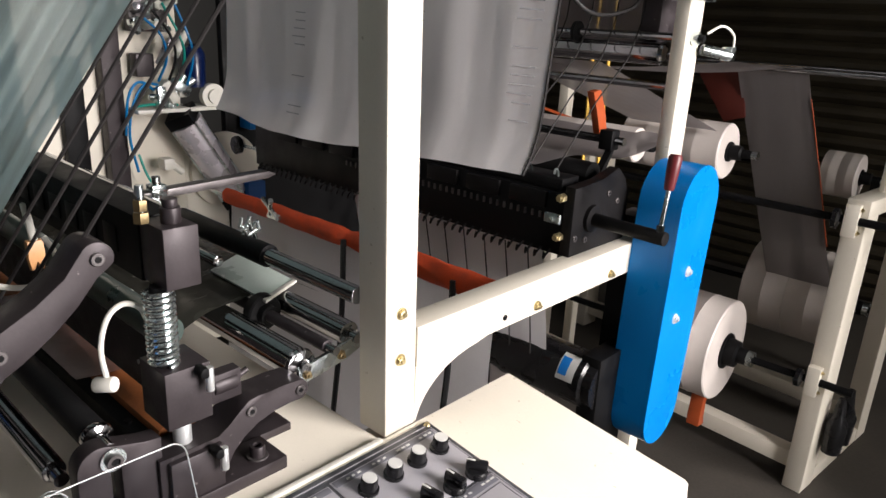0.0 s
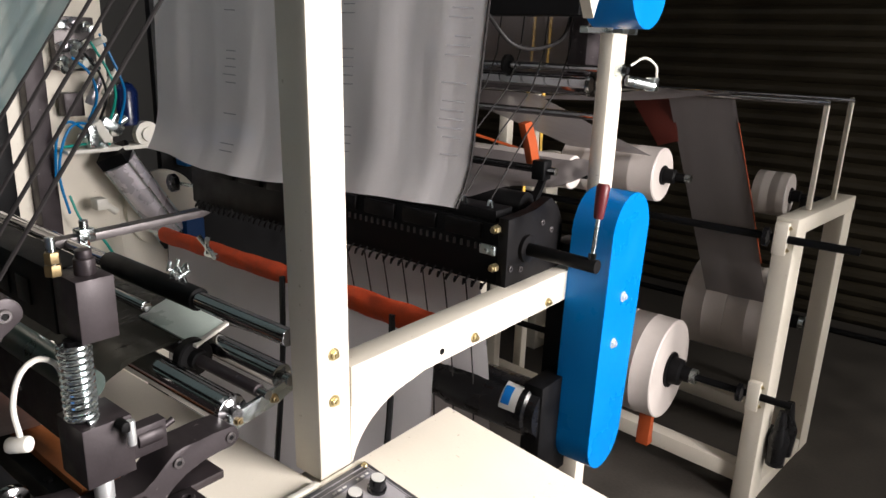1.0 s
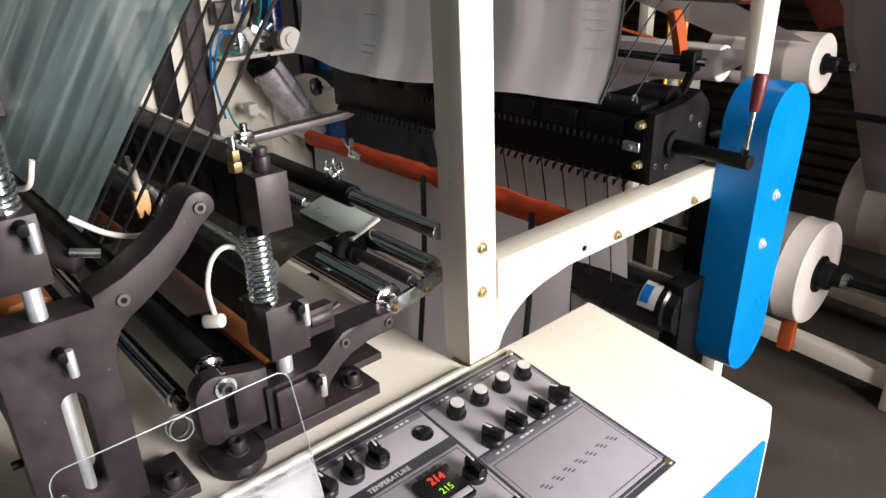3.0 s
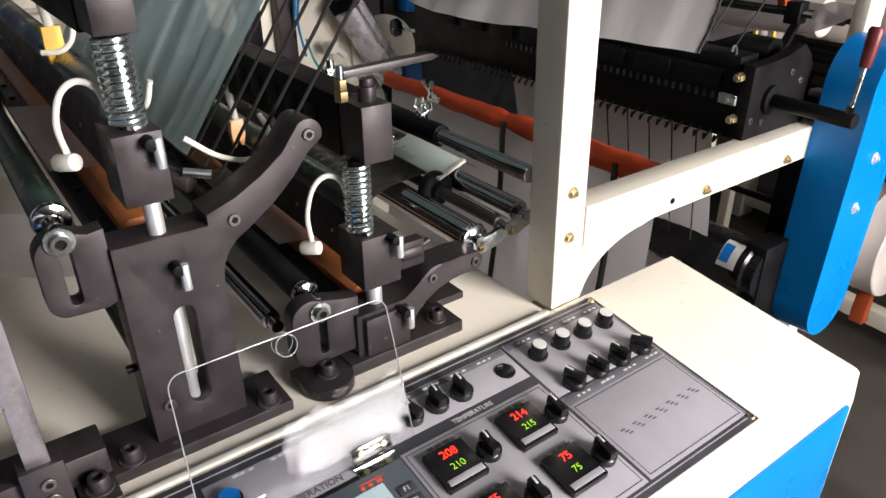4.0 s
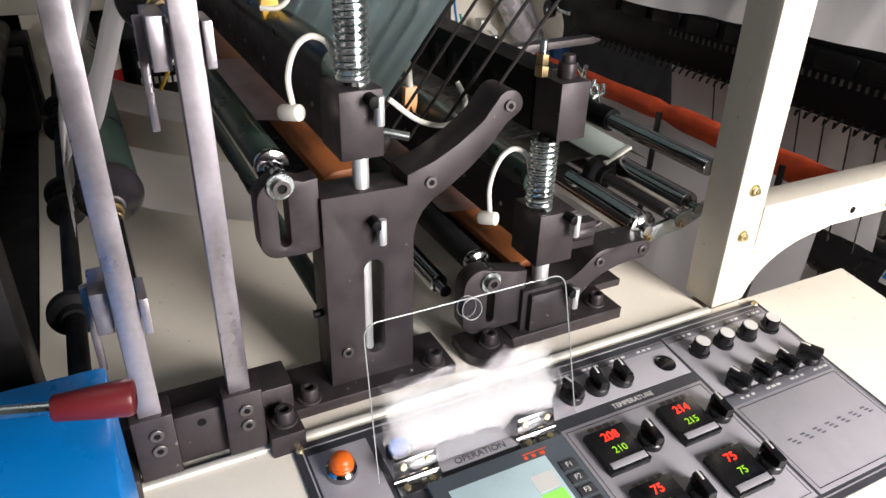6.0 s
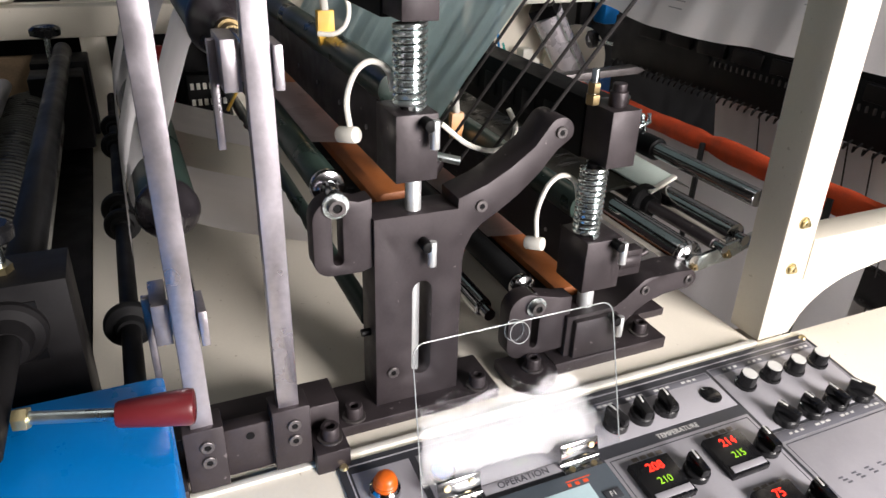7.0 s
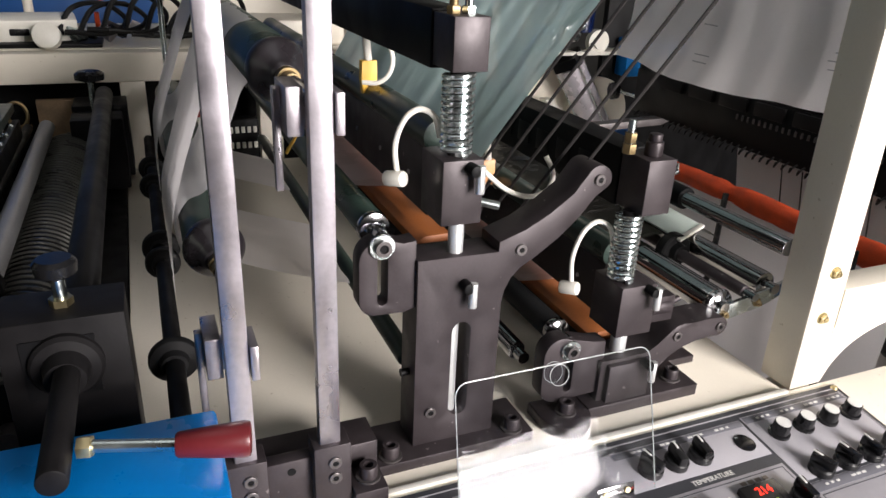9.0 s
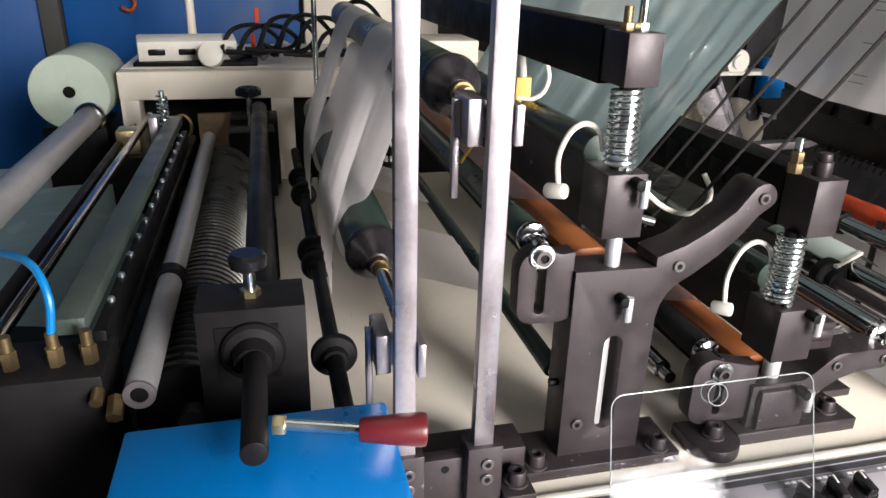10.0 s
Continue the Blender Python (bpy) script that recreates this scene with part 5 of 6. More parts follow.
cy(bm, (-1.985, -0.707, 1.126), (-1.9785, -0.707, 1.126), 0.014)
part("core", bm, BLACK, fr)
bm = nb()
bx(bm, -2.2, -2.0, -0.79, -0.64, G, 1.036, 0.004)
part("stand", bm, BLACK, fr)
bm = nb()
bx(bm, -2.3, -1.2, -1.5, -0.80, 0.80, 0.86, 0.01)
bx(bm, -2.2, -1.3, -1.4, -0.9, G, 0.80, 0.01)
solo("film_bale", bm, FOAM, "bale of pale green film behind the rollers", "film bale")
bw = thing("blue_cabinet", (-3.2, -0.6, G), "tall blue sheet-metal cabinet wall", "cabinet")
for y0, y1 in ((-2.4, -1.06), (-0.98, -0.09), (-0.07, 0.5)):
    bm = nb()
    bx(bm, -3.3, -3.2, y0, y1, G, 2.4, 0.004)
    part("panel", bm, BLUEWALL if y1 < 0.3 else CREAM, bw)
bm = nb()
bx(bm, -3.24, -3.16, -1.055, -0.985, G, 2.4, 0.003)
part("pillar", bm, WALL, bw)
bm = nb()
tube(bm, [(-3.2, -0.725, 1.40), (-3.18, -0.725, 1.30), (-3.17, -0.715, 1.262), (-3.17, -0.735, 1.238), (-3.17, -0.765, 1.25)], 0.008, 8)
solo("hook", bm, RUST, "orange painted hook hanging at the blue cabinet", "hook")


# ---- perforating unit on the beam ----
UNIT = -1.73
pu = thing("perforating_unit", (-1.28, 1.19, 1.036), "black perforating unit across the beam with brass nuts", "machine unit")
bm = nb()
bx(bm, UNIT, -0.705, 1.10, 1.27, 1.03, 1.15, 0.003)
part("body", bm, BLACK, pu)
bm = nb()
prism(bm, [(1.088, 1.036), (1.285, 1.036), (1.285, 1.13), (1.262, 1.165), (1.235, 1.185), (1.20, 1.175), (1.175, 1.168), (1.088, 1.165)], -0.722, -0.70, bev=0.0015)
part("end_plate", bm, BLACKISH, pu)
bm = nb()
bx(bm, UNIT, -0.74, 1.105, 1.16, 1.15, 1.172, 0.002)
part("top_bar", bm, BLACK, pu)
bm = nb()
cy(bm, (UNIT, 1.225, 1.16), (-0.75, 1.225, 1.16), 0.028)
part("upper_drum", bm, RUBBER, pu)
for k in range(46):
    x = -0.745 - k * 0.021
    bm = nb()
    tube(bm, [(x, 1.095, 1.04), (x - 0.004, 1.086, 1.030), (x - 0.010, 1.088, 1.021), (x - 0.016, 1.098, 1.028)], 0.0024, 6, 3)
    part("hook", bm, BLACKISH, pu)
for k in range(17):
    x = -0.76 - k * 0.06
    bm = nb()
    tube(bm, [(x, 1.12, 1.172), (x, 1.116, 1.184), (x, 1.108, 1.187), (x, 1.106, 1.178)], 0.0022, 6, 4)
    part("thread_eye", bm, ZINC, pu)
for k in range(34):
    bm = nb()
    bx(bm, -0.781 - k * 0.017, -0.776 - k * 0.017, 1.0965, 1.1005, 1.094, 1.106, 0.0008)
    part("stop", bm, SCREW, pu)
for k in range(8):
    bm = nb()
    bx(bm, -0.85 - k * 0.11, -0.765 - k * 0.11, 1.092, 1.1005, 1.115, 1.146, 0.002)
    part("cover_plate", bm, BLACKISH, pu)
for y, z in ((1.10, 1.07), (1.135, 1.062), (1.205, 1.14), (1.24, 1.12)):
    socket(pu, -0.70, y, z, 0.006)
for z in (1.145, 1.072):
    bm = nb()
    cy(bm, (-0.722, 1.086, z), (-0.722, 1.074, z), 0.0085, seg=6, bev=0.001)
    cy(bm, (-0.722, 1.076, z), (-0.722, 1.068, z), 0.005, seg=12)
    part("brass_nut", bm, BRASS, pu, "brass nut")
bm = nb()
cy(bm, (-0.728, 1.09, 1.108), (-0.728, 1.055, 1.108), 0.005, seg=12)
bx(bm, -0.745, -0.711, 1.062, 1.068, 1.10, 1.118, 0.002)
part("wing_screw", bm, ZINC, pu)
bm = nb()
lathe(bm, (-0.70, 1.15, 1.10), (1, 0, 0), [(0, 0.026), (0.008, 0.026), (0.010, 0.016)], 28)
cy(bm, (-0.70, 1.148, 1.10), (-0.545, 1.138, 1.10), 0.0125, bev=0.0015)
part("lever_shaft", bm, BLACKISH, pu)
bm = nb()
cy(bm, (-0.558, 1.139, 1.106), (-0.558, 1.150, 1.185), 0.004, seg=14)
cy(bm, (-0.558, 1.139, 1.11), (-0.558, 1.1405, 1.122), 0.007, seg=6)
part("lever_rod", bm, ZINC, pu)
bm = nb()
lathe(bm, (-0.558, 1.1495, 1.182), (0, 0.14, 1), [(0, 0.0075), (0.003, 0.0088), (0.035, 0.0112), (0.056, 0.0118), (0.061, 0.009)], 24)
part("lever_grip", bm, RED, pu, "dark red plastic grip")

# blue belt guard on the beam's end
bg = thing("belt_guard", (-0.64, 1.34, 0.965), "tall rounded blue belt guard bolted to the beam", "guard")
bm = nb()
out = arc(1.351, 1.113, 0.0835, 0, 180, 22) + arc(1.327, 0.674, 0.0745, 180, 360, 22)
prism(bm, out, -0.668, -0.58, bev=0.004)
part("guard_box", bm, BLUE, bg)
for y, z in ((1.343, 0.983), (1.318, 0.888)):
    bolt(bg, -0.58, y, z, 0.0085, ROD)
bm = nb()
bx(bm, -0.73, -0.668, 1.30, 1.372, 0.70, 1.08, 0.002)
part("mount", bm, BLACK, bg)
tg = thing("belt_guard", (-0.64, 1.36, 1.506), "blue rounded belt guard on top of the column", "guard")
bm = nb()
out = arc(1.362, 1.58, 0.078, 180, 360, 20) + arc(1.362, 1.95, 0.078, 0, 180, 16)
prism(bm, out, -0.70, -0.60, bev=0.004)
part("guard_box", bm, BLUE, tg)
bm = nb()
prism(bm, [(1.17, 1.60), (1.225, 1.515), (1.262, 1.60)], -0.66, -0.64)
part("white_flap", bm, CREAM, tg)
bm = nb()
bx(bm, -0.73, -0.66, 1.345, 1.46, 1.494, 1.507, 0.001)
part("cap_plate", bm, ZINC, tg)

mo = thing("drive_motor", (-0.78, 1.21, 0.69), "black electric motor with a white and blue label", "motor")
bm = nb()
lathe(bm, (-0.93, 1.205, 0.745), (1, 0, 0), [(0, 0.035), (0.004, 0.052), (0.035, 0.055), (0.04, 0.058), (0.20, 0.058), (0.245, 0.058), (0.25, 0.052), (0.27, 0.052)], 36)
part("housing", bm, PLASTIC, mo)
bm = nb()
n0 = 12
va = []
for k in range(n0 + 1):
    a = radians(112 + 58 * k / n0)
    va.append((bm.verts.new((-0.738, 1.205 + 0.0588 * math.cos(a), 0.745 + 0.0588 * math.sin(a))), bm.verts.new((-0.698, 1.205 + 0.0588 * math.cos(a), 0.745 + 0.0588 * math.sin(a)))))
for u, v in zip(va, va[1:]):
    bm.faces.new((u[0], u[1], v[1], v[0]))
lb = part("label", bm, PALE, mo, "white motor label with blue print")
bm = nb()
va = []
for k in range(7):
    a = radians(122 + 38 * k / 6)
    va.append((bm.verts.new((-0.735, 1.205 + 0.0594 * math.cos(a), 0.745 + 0.0594 * math.sin(a))), bm.verts.new((-0.715, 1.205 + 0.0594 * math.cos(a), 0.745 + 0.0594 * math.sin(a)))))
for u, v in zip(va, va[1:]):
    bm.faces.new((u[0], u[1], v[1], v[0]))
part("label_print", bm, BLUEBTN, lb)
bm = nb()
bx(bm, -0.86, -0.70, 1.22, 1.30, 0.675, 0.695, 0.003)
part("bracket", bm, BLACK, mo)
bm = nb()
bx(bm, -0.70, -0.655, 1.18, 1.30, 0.58, 0.81, 0.003)
part("gearbox", bm, BLACK, mo)

# rollers and rods behind the unit
roller("top_roller", 1.42, 1.392, 0.024, CHROME, "chrome top guide roller", x0=-0.735, collar=True, out=0.02)
wr = roller("wheel_shaft", 1.40, 1.425, 0.0075, CHROME, "thin shaft with small black wheel", x0=-0.70, collar=False)
for x in (-0.93, -1.25):
    bm = nb()
    lathe(bm, (x, 1.40, 1.425), (1, 0, 0), [(-0.005, 0.012), (-0.004, 0.022), (0.004, 0.022), (0.005, 0.012)], 24)
    part("wheel", bm, RUBBER, wr)
bm = nb()
lathe(bm, (-1.05, 1.40, 1.425), (1, 0, 0), [(-0.008, 0.012), (-0.006, 0.024), (0.006, 0.024), (0.008, 0.012)], 24)
part("wheel", bm, YELLOW, wr, "pale yellow wheel")
roller("cross_rod", 1.43, 1.327, 0.0075, CHROME, "thin chrome cross rod", x0=-0.70, collar=False)
cr = roller("cross_rod", 1.289, 1.225, 0.008, BLACK, "thin black cross rod with clamps", x0=-0.745, collar=False)
bm = nb()
bx(bm, -0.775, -0.745, 1.275, 1.305, 1.205, 1.245, 0.003)
part("clamp", bm, BLACK, cr)
bm = nb()
prism(bm, [(1.300, 1.205), (1.315, 1.215), (1.275, 1.155), (1.262, 1.16)], -0.77, -0.755)
part("strut", bm, BLACK, cr)
for c, x in (((1.29, 1.322, 1.305, 1.225), -0.80),):
    bm = nb()
    prism(bm, [(1.272, 1.315), (1.30, 1.318), (1.325, 1.275), (1.345, 1.222), (1.318, 1.218), (1.30, 1.262)], x - 0.012, x + 0.004, bev=0.001)
    solo("orange_bracket", bm, RUST, "orange painted steel bracket on the cross rod", "bracket")
bm = nb()
prism(bm, [(1.375, 0.96), (1.395, 0.96), (1.42, 0.72), (1.395, 0.715)], -0.76, -0.745, bev=0.001)
solo("orange_bracket", bm, RUST, "orange painted steel strap below the beam", "bracket")

# valve block on the column
vb = thing("air_valve", (-0.668, 1.44, 1.41), "small bright air valve with a white hose", "valve")
bm = nb()
cy(bm, (-0.67, 1.40, 1.425), (-0.655, 1.40, 1.425), 0.012, seg=18)
cy(bm, (-0.66, 1.43, 1.405), (-0.62, 1.475, 1.395), 0.011, seg=18)
bx(bm, -0.635, -0.615, 1.465, 1.49, 1.385, 1.412, 0.002)
part("body", bm, ZINC, vb)
bm = nb()
cy(bm, (-0.655, 1.40, 1.425), (-0.645, 1.40, 1.425), 0.007, seg=14)
part("port", bm, BLACK, vb)
hose(vb, [(-0.645, 1.41, 1.435), (-0.63, 1.44, 1.45), (-0.62, 1.475, 1.435), (-0.62, 1.485, 1.41)], 0.0025, WHITE)

bm = nb()
bx(bm, FAR, -0.702, 1.285, 1.34, 1.523, 1.60, 0.003)
solo("upper_cross_bar", bm, BLACK, "black steel cross bar high across the machine", "bar")

# films round the unit
bm = nb()
profile_sheet(bm, -0.80, -1.30, [(1.10, 1.19), (1.24, 1.192), (1.45, 1.165), (1.70, 1.19)], 0.003, 30, 8, 3.0)
solo("film_web", bm, FILMM, "mauve-grey film running back to the supply roll", "film")
bm = nb()
profile_sheet(bm, -0.78, -1.34, [(1.12, 1.03), (1.17, 0.8), (1.20, 0.5), (1.21, 0.1)], 0.006, 40, 8, 11.0)
solo("film_web", bm, FILM, "mauve-grey film hanging below the perforating unit", "film")
bm = nb()
profile_sheet(bm, -0.80, -1.72, [(1.012, 0.955), (1.006, 0.8), (0.98, 0.5), (0.95, 0.12)], 0.008, 40, 8, 14.0)
solo("film_web", bm, FILM, "pale grey film hanging below the orange bar", "film")
bm = nb()
profile_sheet(bm, -0.76, -1.74, [(1.445, 1.40), (1.47, 1.5), (1.48, 1.9)], 0.004, 30, 8, 17.0)
solo("film_web", bm, FILMM, "grey film rising behind the column", "film")
cords = thing("cord_set", (-1.0, 1.2, 1.0), "thin dark cords threaded through the perforating unit", "cords")
for k in range(9):
    x = -0.76 - 0.06 * k
    bm = nb()
    tube(bm, [(x, 1.108, 1.183), (x - 0.01, 1.24, 1.30), (x - 0.02, 1.40, 1.452), (x - 0.025, 1.43, 1.9)], 0.0016, 5, 3)
    part("cord", bm, CORD, cords)
for k in range(8):
    x = -0.80 - 0.055 * k
    bm = nb()
    tube(bm, [(x, 1.10, 1.028), (x - 0.01, 1.155, 0.8), (x - 0.015, 1.185, 0.5)], 0.0016, 5, 3)
    part("cord", bm, CORD, cords)
for x in (-0.89, -1.22):
    bm = nb()
    tube(bm, [(x, 0.99, 0.96), (x + 0.01, 0.975, 0.75), (x - 0.005, 0.955, 0.45)], 0.0065, 6, 6)
    solo("black_strap", bm, RUBBER, "black strap hanging down the film", "strap", "straps")

# orange cloth wrapped round a cross bar
oc = thing("orange_cloth_bar", (-1.2, 1.01, 0.93), "orange cloth wrapped round a cross bar", "cloth")
bm = nb()
nu, nv = 120, 20
g = []
for i in range(nu + 1):
    x = -0.73 - (1.735 - 0.73) * i / nu
    row = []
    tight = 1 - 0.2 * math.exp(-((x + 1.22) / 0.02) ** 2)
    for j in range(nv):
        a = j * math.tau / nv
        w = 1 + 0.22 * noise.noise((x * 14, math.cos(a) * 1.3, math.sin(a) * 1.3))
        ry, rz = 0.016 * w * tight, 0.0265 * w * tight * (0.75 + 0.25 * (x + 1.75))
        row.append(bm.verts.new((x, 1.008 + ry * math.cos(a), 0.953 + rz * math.sin(a) - 0.004 * math.sin((x + 0.7) * 3))))
    g.append(row)
for i in range(nu):
    for j in range(nv):
        bm.faces.new((g[i][j], g[i][(j + 1) % nv], g[i + 1][(j + 1) % nv], g[i + 1][j]))
bm.faces.new(g[0])
bm.faces.new(g[-1])
part("cloth", bm, ORANGE, oc)
bm = nb()
cy(bm, (FAR, 1.008, 0.953), (-0.715, 1.008, 0.953), 0.007, seg=14)
part("bar", bm, CHROME, oc)
wc = thing("wing_clamp", (-1.48, 0.985, 0.95), "bright steel wing clamp gripping the cloth", "clamp")
bm = nb()
for d in (-0.018, 0.018):
    cy(bm, (-1.48 + d, 0.985, 0.95), (-1.48 - d, 0.965, 0.985 + abs(d)), 0.006, seg=10)
cy(bm, (-1.50, 0.985, 0.955), (-1.46, 0.985, 0.955), 0.008, seg=12)
part("wings", bm, ZINC, wc)

# finished bag web, hanging with its lower edge curled
bm = nb()


def bag(u, v):
    x = -0.772 - u * 0.76
    zb = 1.168 + 0.035 * u + 0.008 * math.sin(u * 6 + 1) + 0.006 * noise.noise((u * 6, 9.0, 0.0))
    fold = 0.016 * noise.noise((u * 3.2, v * 0.8, 4.0)) + 0.004 * noise.noise((u * 15, v * 2, 6.0))
    curl = 0.03 * max(0, 1 - v / 0.12) ** 2
    y = 1.055 - 0.15 * u - 0.035 * math.sin(u * math.pi) + 0.05 * v
    return (x - 0.05 * v * u + 0.035 * v * (1 - u), y + fold - curl, zb + 0.95 * v + 0.3 * curl)


sheet(bm, bag, 70, 60)
bagweb = thing("bag_web", (-1.15, 1.0, 1.17), "pale grey plastic bag web hanging down in front of the unit", "film")
part("film", bm, FILM, bagweb)
bm = nb()
rng = random.Random(31)
for k in range(52):
    v = 0.05 + k * 0.0165
    for u0, wide in ((0.03, 0.055), (0.30, 0.05), (0.66, 0.055)):
        if rng.random() < 0.2 or (u0 > 0.2 and k % 9 > 5):
            continue
        w = wide * rng.uniform(0.6, 1.0)
        q = [Vector(bag(uu, vv)) + Vector((0.0004, -0.0018, 0)) for uu, vv in ((u0, v), (u0 + w, v), (u0 + w, v + 0.0022), (u0, v + 0.0022))]
        bm.faces.new([bm.verts.new(p) for p in q])
tagged(part("faint_print", bm, FACE, bagweb, "faint grey bars of print"), kind="stuff")
bm = nb()
tube(bm, [bag(0.0, v / 24) for v in range(25)], 0.0024, 6, 0)
part("dark_edge", bm, CORD, bagweb)

# ---- far side of the line ----
fs = thing("side_plate", (-2.0, 0.8, G), "cream painted side plate of the machine", "machine frame")
bm = nb()
bx(bm, -2.03, -2.0, 0.62, 1.03, G, 2.2, 0.003)
part("plate", bm, CREAM, fs)
bm = nb()
bx(bm, -2.03, -2.002, 1.03, 1.17, 0.4, 1.06, 0.003)
part("lower_plate", bm, CREAM, fs)
# plain black sheet beyond the cream plates
bm = nb()
bx(bm, -2.03, -2.004, 1.172, 1.9, G, 1.9, 0.003)
part("black_backing", bm, BLACK, fs)
bm = nb()
bx(bm, -2.0, -1.955, 0.80, 0.85, 0.9, 2.0, 0.002)
part("upright", bm, DARK, fs)
bm = nb()
bx(bm, -2.0, -1.97, 0.70, 0.755, 0.9, 1.3, 0.002)
part("guide", bm, BLACK, fs)
BARREL = mat("anodised_barrel", (0.64, 0.60, 0.64), 0.28, 0.35, var=0.1)
pc = thing("air_cylinder", (-1.97, 1.1, 0.95), "silver pneumatic cylinder with black end caps", "cylinder")
a, b = Vector((-1.93, 1.005, 1.125)), Vector((-1.93, 1.145, 0.905))
d = (b - a).normalized()
bm = nb()
cy(bm, a, b, 0.044, seg=36)
part("barrel", bm, BARREL, pc)
for p0, s0 in ((a, -1), (b, 1)):
    bm = nb()
    cy(bm, p0 - d * 0.002, p0 + d * s0 * 0.035, 0.052, seg=4, bev=0.004)
    part("end_cap", bm, BLACK, pc)
for k in range(4):
    bm = nb()
    off = Matrix.Rotation(k * math.pi / 2 + 0.785, 3, d) @ d.orthogonal().normalized() * 0.05
    cy(bm, a + off, b + off, 0.003, seg=8)
    part("tie_rod", bm, ZINC, pc)
bm = nb()
cy(bm, b, b + d * 0.1, 0.009, seg=14)
part("piston_rod", bm, CHROME, pc)
sh = thing("sensor_shelf", (-1.93, 1.03, 1.16), "white edged shelf plate with air fittings", "shelf")
bm = nb()
bx(bm, -1.98, -1.90, 0.86, 1.20, 1.158, 1.168, 0.001)
part("plate", bm, WHITE, sh)
for k, y in enumerate((0.93, 0.955, 0.985)):
    bm = nb()
    m = Matrix.Translation((-1.92, y, 1.20 + 0.012 * k)) @ Matrix.Rotation(0.5 * k, 4, 'X')
    bx(bm, -0.02, 0.02, -0.013, 0.013, -0.03, 0.03, 0.003, m)
    cy(bm, m @ Vector((0, -0.03, 0)), m @ Vector((0, 0.035, 0)), 0.008, seg=12)
    cy(bm, m @ Vector((0, 0.02, -0.02)), m @ Vector((0, 0.04, -0.03)), 0.010, seg=12)
    part("air_fitting", bm, (ZINC, WHITE, ZINC)[k], sh)
bm = nb()
lathe(bm, (-1.93, 1.085, 1.195), (1, 0, 0), [(0, 0.035), (0.02, 0.035), (0.021, 0.02), (0.03, 0.02)], 28)
part("gauge", bm, WHITE, sh)
bm = nb()
lathe(bm, (-1.95, 1.05, 1.22), (0, 0, 1), [(0, 0.03), (0.09, 0.032), (0.11, 0.02), (0.115, 0.01)], 24)
part("filter_bowl", bm, NAVY, sh, "dark blue filter bowl")
bm = nb()
bx(bm, -1.985, -1.945, 0.885, 0.935, 1.25, 1.31, 0.003)
part("valve", bm, DARK, sh)
for y, z, m in ((0.955, 1.31, ALU), (1.0, 1.33, WHITE)):
    bm = nb()
    q = Matrix.Translation((-1.93, y, z)) @ Matrix.Rotation(-0.5, 4, 'X')
    cy(bm, q @ Vector((0, 0, -0.032)), q @ Vector((0, 0, 0.035)), 0.011, seg=18, bev=0.003)
    cy(bm, q @ Vector((0, 0, 0.033)), q @ Vector((0, 0, 0.047)), 0.006, seg=12)
    part("regulator", bm, m, sh)
for pts, m in (([(-1.93, 0.98, 1.21), (-1.92, 0.90, 1.235), (-1.92, 0.86, 1.19), (-1.93, 0.845, 1.10), (-1.93, 0.86, 1.0)], CYAN),
               ([(-1.93, 0.94, 1.20), (-1.92, 0.88, 1.24), (-1.92, 0.845, 1.20), (-1.94, 0.84, 1.1)], CYAN),
               ([(-1.92, 0.86, 1.05), (-1.91, 0.88, 0.98), (-1.91, 0.93, 0.92), (-1.91, 0.96, 0.86)], LIME),
               ([(-1.93, 0.86, 1.175), (-1.92, 0.92, 1.18), (-1.92, 0.98, 1.175)], LIME)):
    hose(sh, pts, 0.0035, m, "air_hose")
bm = nb()
bx(bm, -1.95, -1.91, 0.925, 0.955, 1.0, 1.03, 0.002)
cy(bm, (-1.93, 0.955, 1.01), (-1.93, 0.985, 0.985), 0.010, seg=12)
part("elbow_fitting", bm, WHITE, sh)
vm = thing("valve_manifold", (-1.96, 0.93, 1.38), "bright air valves and fittings on the side plate", "valves")
bm = nb()
bx(bm, -1.999, -1.965, 0.885, 0.99, 1.365, 1.50, 0.003)
part("manifold", bm, SCREW, vm)
rng = random.Random(12)
for k in range(9):
    y, z = 0.89 + 0.034 * (k % 3) + rng.uniform(-0.006, 0.006), 1.385 + 0.045 * (k // 3) + rng.uniform(-0.008, 0.008)
    bm = nb()
    cy(bm, (-1.965, y, z), (-1.935, y + rng.uniform(-0.01, 0.01), z + 0.004), 0.013, seg=6, bev=0.001)
    cy(bm, (-1.94, y, z), (-1.90, y + rng.uniform(-0.02, 0.02), z + rng.uniform(-0.02, 0.02)), 0.0095, seg=14, bev=0.001)
    part("fitting", bm, (ZINC, WHITE, ZINC, ALU)[k % 4], vm)
for k, m in enumerate((CYAN, RUBBER, LIME, CYAN)):
    y = 0.90 + 0.025 * k
    hose(vm, [(-1.91, y, 1.40 + 0.02 * k), (-1.885, y + 0.03, 1.36), (-1.895, y + 0.045, 1.30), (-1.92, y + 0.03, 1.24 - 0.01 * k)], 0.0034, m, "air_hose")
sk = thing("star_knob", (-1.834, 1.113, 1.06), "black star knob on a threaded stem", "knob")
bm = nb()
lathe(bm, (-1.834, 1.095, 1.065), (0, 1, 0), [(0, 0.012), (0.004, 0.026), (0.018, 0.026), (0.024, 0.012)], 8)
part("head", bm, PLASTIC, sk)
bm = nb()
cy(bm, (-1.834, 1.11, 1.065), (-1.725, 1.125, 1.065), 0.005, seg=10)
part("stem", bm, ZINC, sk)
bm = nb()
